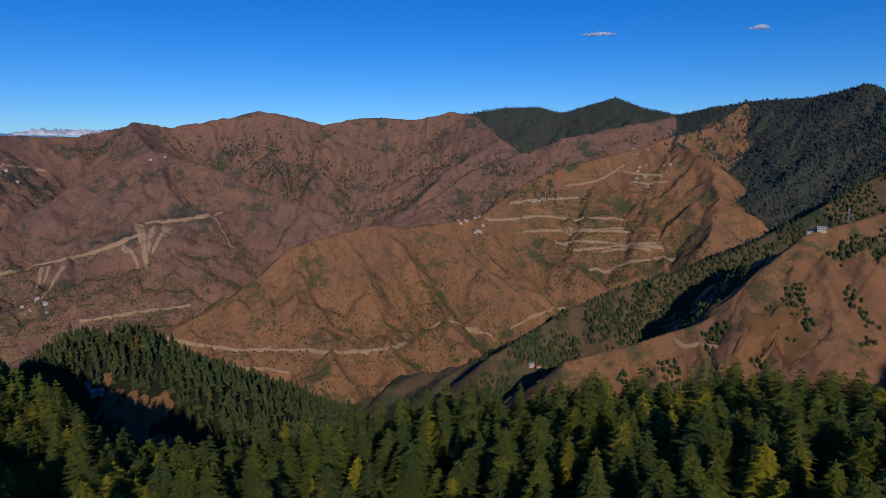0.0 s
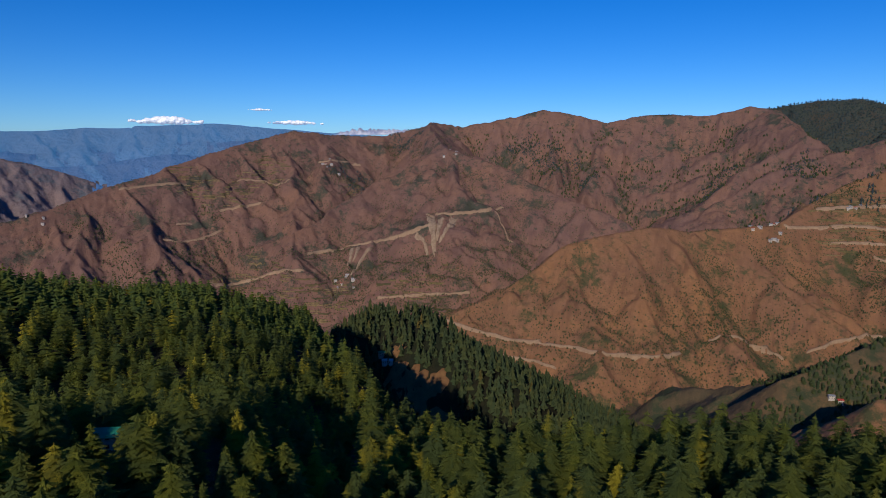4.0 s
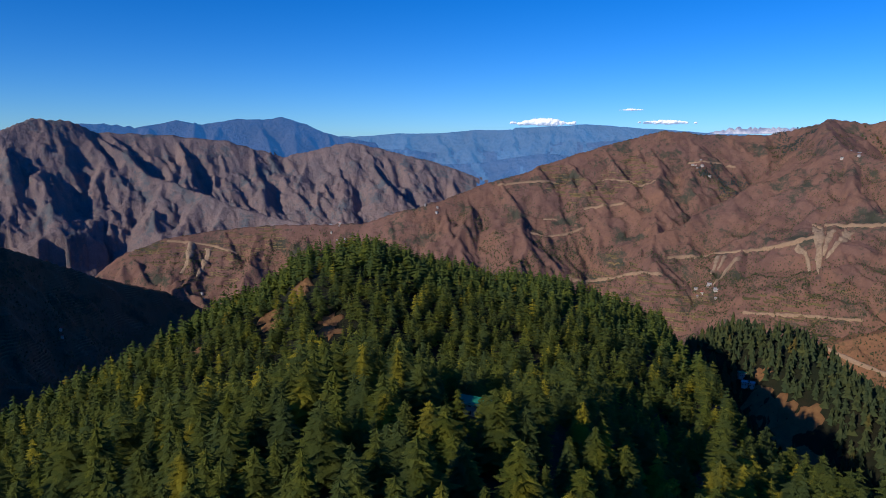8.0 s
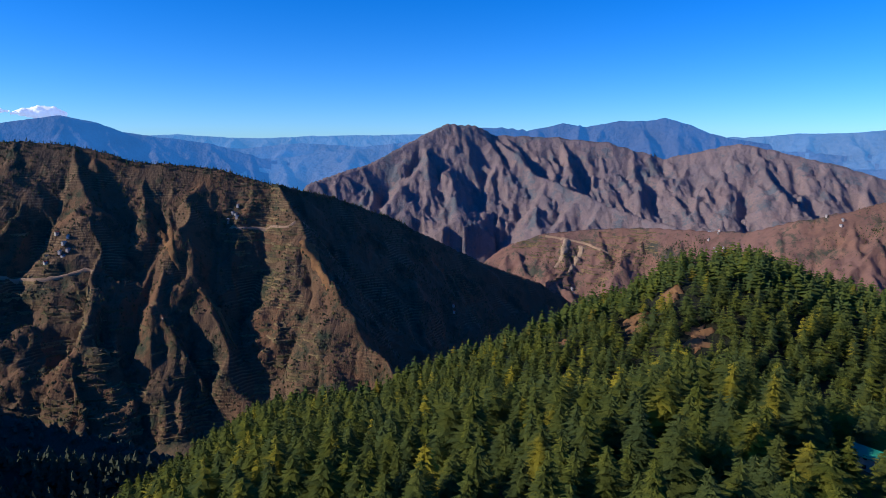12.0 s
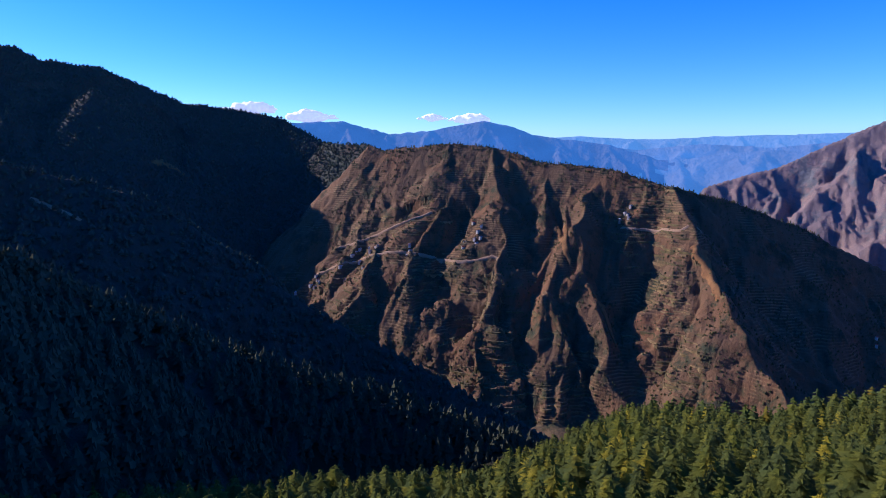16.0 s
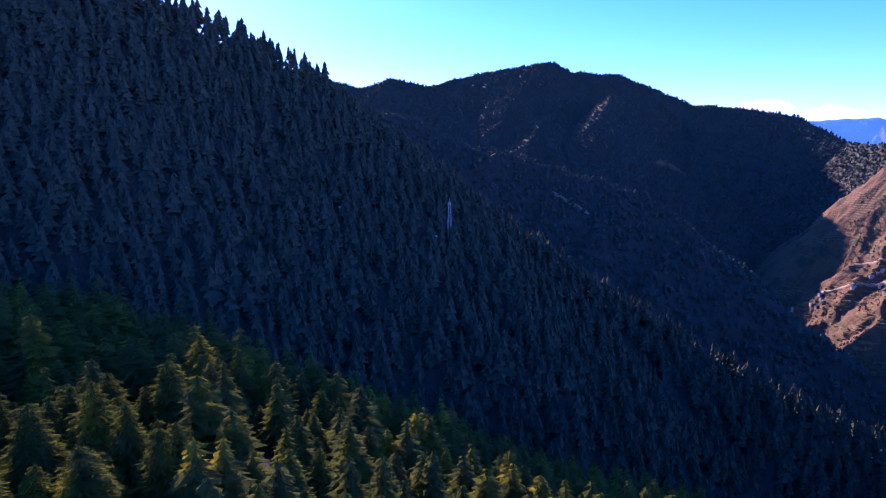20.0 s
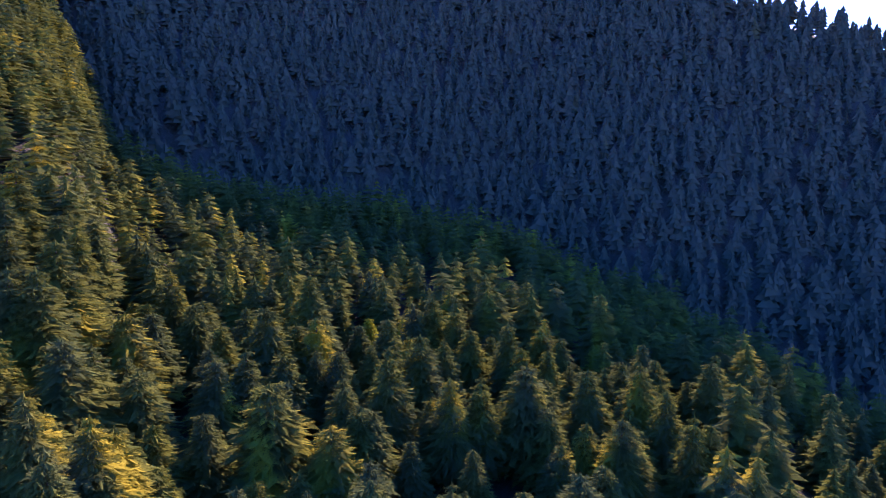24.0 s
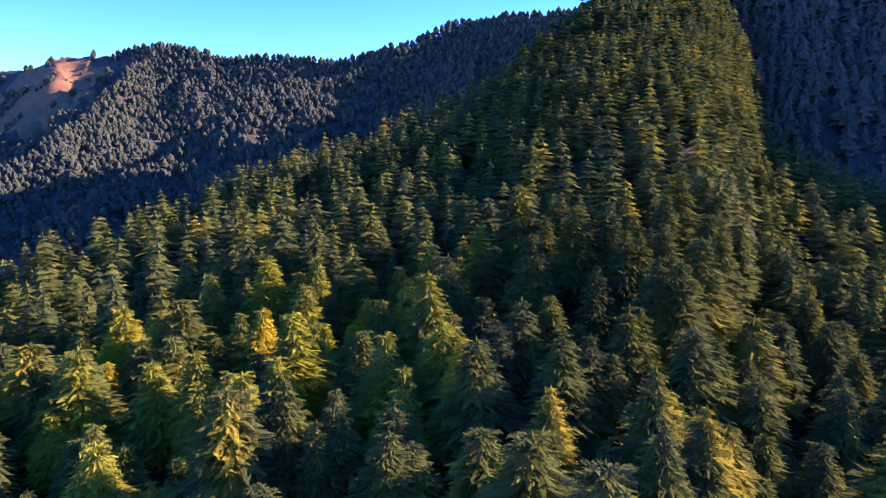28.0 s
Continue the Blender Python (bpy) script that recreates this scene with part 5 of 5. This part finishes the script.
def bar(bm, a, b, r):
    a, b = Vector(a), Vector(b)
    bmesh.ops.create_cone(bm, segments=6, radius1=r, radius2=r, depth=(b - a).length, cap_ends=True,
                          matrix=Matrix.Translation((a + b) / 2) @ (b - a).to_track_quat("Z", "Y").to_matrix().to_4x4())


def mast(x, y, tall, foot):
    z = float(land(np.array([x]), np.array([y]))[0][0])
    top = tagged(new("lattice_mast"), "tall grey steel lattice mast on the shaded hill", "mast")
    corner = [(1, 1), (1, -1), (-1, -1), (-1, 1)]

    def at(k, u):
        s = foot * (1 - 0.75 * u)
        return (corner[k % 4][0] * s, corner[k % 4][1] * s, tall * u)
    for k in range(4):
        bm = bmesh.new()
        bar(bm, at(k, 0), at(k, 1), 0.22)
        part("leg", bm, M_STEEL, top)
    for lev in range(9):
        for k in range(4):
            bm = bmesh.new()
            bar(bm, at(k, lev / 9), at(k + 1, (lev + 1) / 9), 0.1)
            part("brace", bm, M_STEEL, top)
    bm = bmesh.new()
    bar(bm, (0, 0, tall), (0, 0, tall * 1.1), 0.12)
    part("antenna", bm, M_STEEL, top)
    for a in (0, 2.1, 4.2):
        bm = bmesh.new()
        bar(bm, (math.cos(a) * 0.9, math.sin(a) * 0.9, tall * 0.93), (math.cos(a) * 1.5, math.sin(a) * 1.5, tall * 0.93), 1.0)
        part("dish", bm, M_WALL, top, "white drum antenna")
    top.matrix_basis = pose(x, y, z)


mast(-202, -599, 37, 2.2)
mast(640, 1030, 30, 1.6)

# ---- clouds and snow peaks ----
glow_cloud_m, ct, cb = mat("cloud", 1.0)
cb.inputs["Base Color"].default_value = (0.9, 0.9, 0.92, 1)
# glow added to whiten the cloud, in place of sunlight scattered in it
cb.inputs["Emission Color"].default_value = (0.75, 0.8, 0.95, 1)
cb.inputs["Emission Strength"].default_value = 0.45


thin_m, ht, hb = mat("thin_cloud", 1.0)
hb.inputs["Base Color"].default_value = (0.8, 0.8, 0.84, 1)
hb.inputs["Alpha"].default_value = 0.4


def cloud(centre, long, tall, seed, label, material=None):
    r = random.Random(seed)
    bm = bmesh.new()
    side = Vector((-centre[1], centre[0], 0)).normalized()
    for k in range(60):
        u = max(-0.9, min(0.9, r.gauss(0, 0.34)))
        s = tall * (1 - 0.7 * abs(u)) * r.uniform(0.3, 0.6)
        c = Vector(centre) + side * (u * long) + Vector((0, 0, r.uniform(0, tall * 0.45 * (1 - abs(u))))) + Vector((r.uniform(-1, 1), r.uniform(-1, 1), 0)) * 8
        bmesh.ops.create_icosphere(bm, subdivisions=2, radius=1, matrix=Matrix.Translation(c) @ Matrix.Diagonal((s * 1.5, s * 1.5, s * 0.8, 1)))
    me = bpy.data.meshes.new("cloud")
    bm.to_mesh(me)
    bm.free()
    me.materials.append(material or glow_cloud_m)
    ob = tagged(new("cloud", me), label, "cloud", "clouds")
    fuse = ob.modifiers.new("fuse", "REMESH")
    fuse.mode, fuse.voxel_size, fuse.use_smooth_shade = "VOXEL", tall / 9, True
    curl = bpy.data.textures.new("curl", "CLOUDS")
    curl.noise_scale = tall * 0.35
    puff = ob.modifiers.new("puff", "DISPLACE")
    puff.texture, puff.strength, puff.texture_coords = curl, tall * 0.3, "GLOBAL"


cloud((967, 4190, 1589), 150, 22, 1, "thin flat pale cloud high in the sky", thin_m)
cloud((1813, 3899, 1579), 65, 28, 2, "small pale cloud high in the sky", thin_m)
cloud((-3537, 3362, 1055), 300, 50, 3, "low white cloud bank over far ranges")
cloud((-2895, 3928, 1055), 300, 28, 4, "low white cloud bank over far ranges")
cloud((-2970, 3643, 1137), 90, 14, 5, "thin flat white cloud streak")
cloud((-3284, -3432, 1150), 190, 80, 6, "white heaped cloud behind the ridge")
cloud((-3546, -3161, 1093), 230, 75, 7, "white heaped cloud behind the ridge")
cloud((-4063, -2461, 1095), 110, 45, 8, "white heaped cloud over blue peak")
cloud((-4204, -2211, 1082), 190, 70, 9, "white heaped cloud over blue peak")

snow_m, st, sb = mat("snow", 0.8)
st.links.new(ramp(st, tex(st, 0.02, 6, 0.7), [(0.35, (0.35, 0.42, 0.6)), (0.6, (0.85, 0.85, 0.88))]), sb.inputs["Base Color"])


def snow_peaks(a, b, tall, seed):
    """A jagged far snow crest between two points, with its slopes."""
    q = np.linspace(0, 1, 60)
    line_ = np.outer(1 - q, a) + np.outer(q, b)
    crest = tall * (0.35 + 0.65 * np.abs(fbm(q * 7 + seed, q * 0 + seed, 3))) * np.sin(math.pi * q) ** 0.5
    rows = []
    for back, share in ((-60, 0.0), (0, 1.0), (60, 0.0)):
        p = line_.copy()
        p[:, :2] *= 1 + back / 4900
        p[:, 2] += crest * share
        rows.append(p)
    v = np.stack(rows, 0)
    n, k, _ = v.shape
    i, j = np.meshgrid(np.arange(n - 1), np.arange(k - 1), indexing="ij")
    f = np.stack([i * k + j, i * k + j + 1, (i + 1) * k + j + 1, (i + 1) * k + j], -1).reshape(-1, 4)
    tagged(new("backdrop_snow", mesh_of("backdrop_snow", v.reshape(-1, 3), f, snow_m)), "far white snow peaks on the horizon", "mountain", kind="structure")


snow_peaks((-2670, 4061, 976), (-2115, 4376, 982), 85, 1)
snow_peaks((-2039, 4412, 983), (-1749, 4534, 985), 75, 2)
snow_peaks((-928, 4771, 990), (-651, 4816, 991), 100, 3)
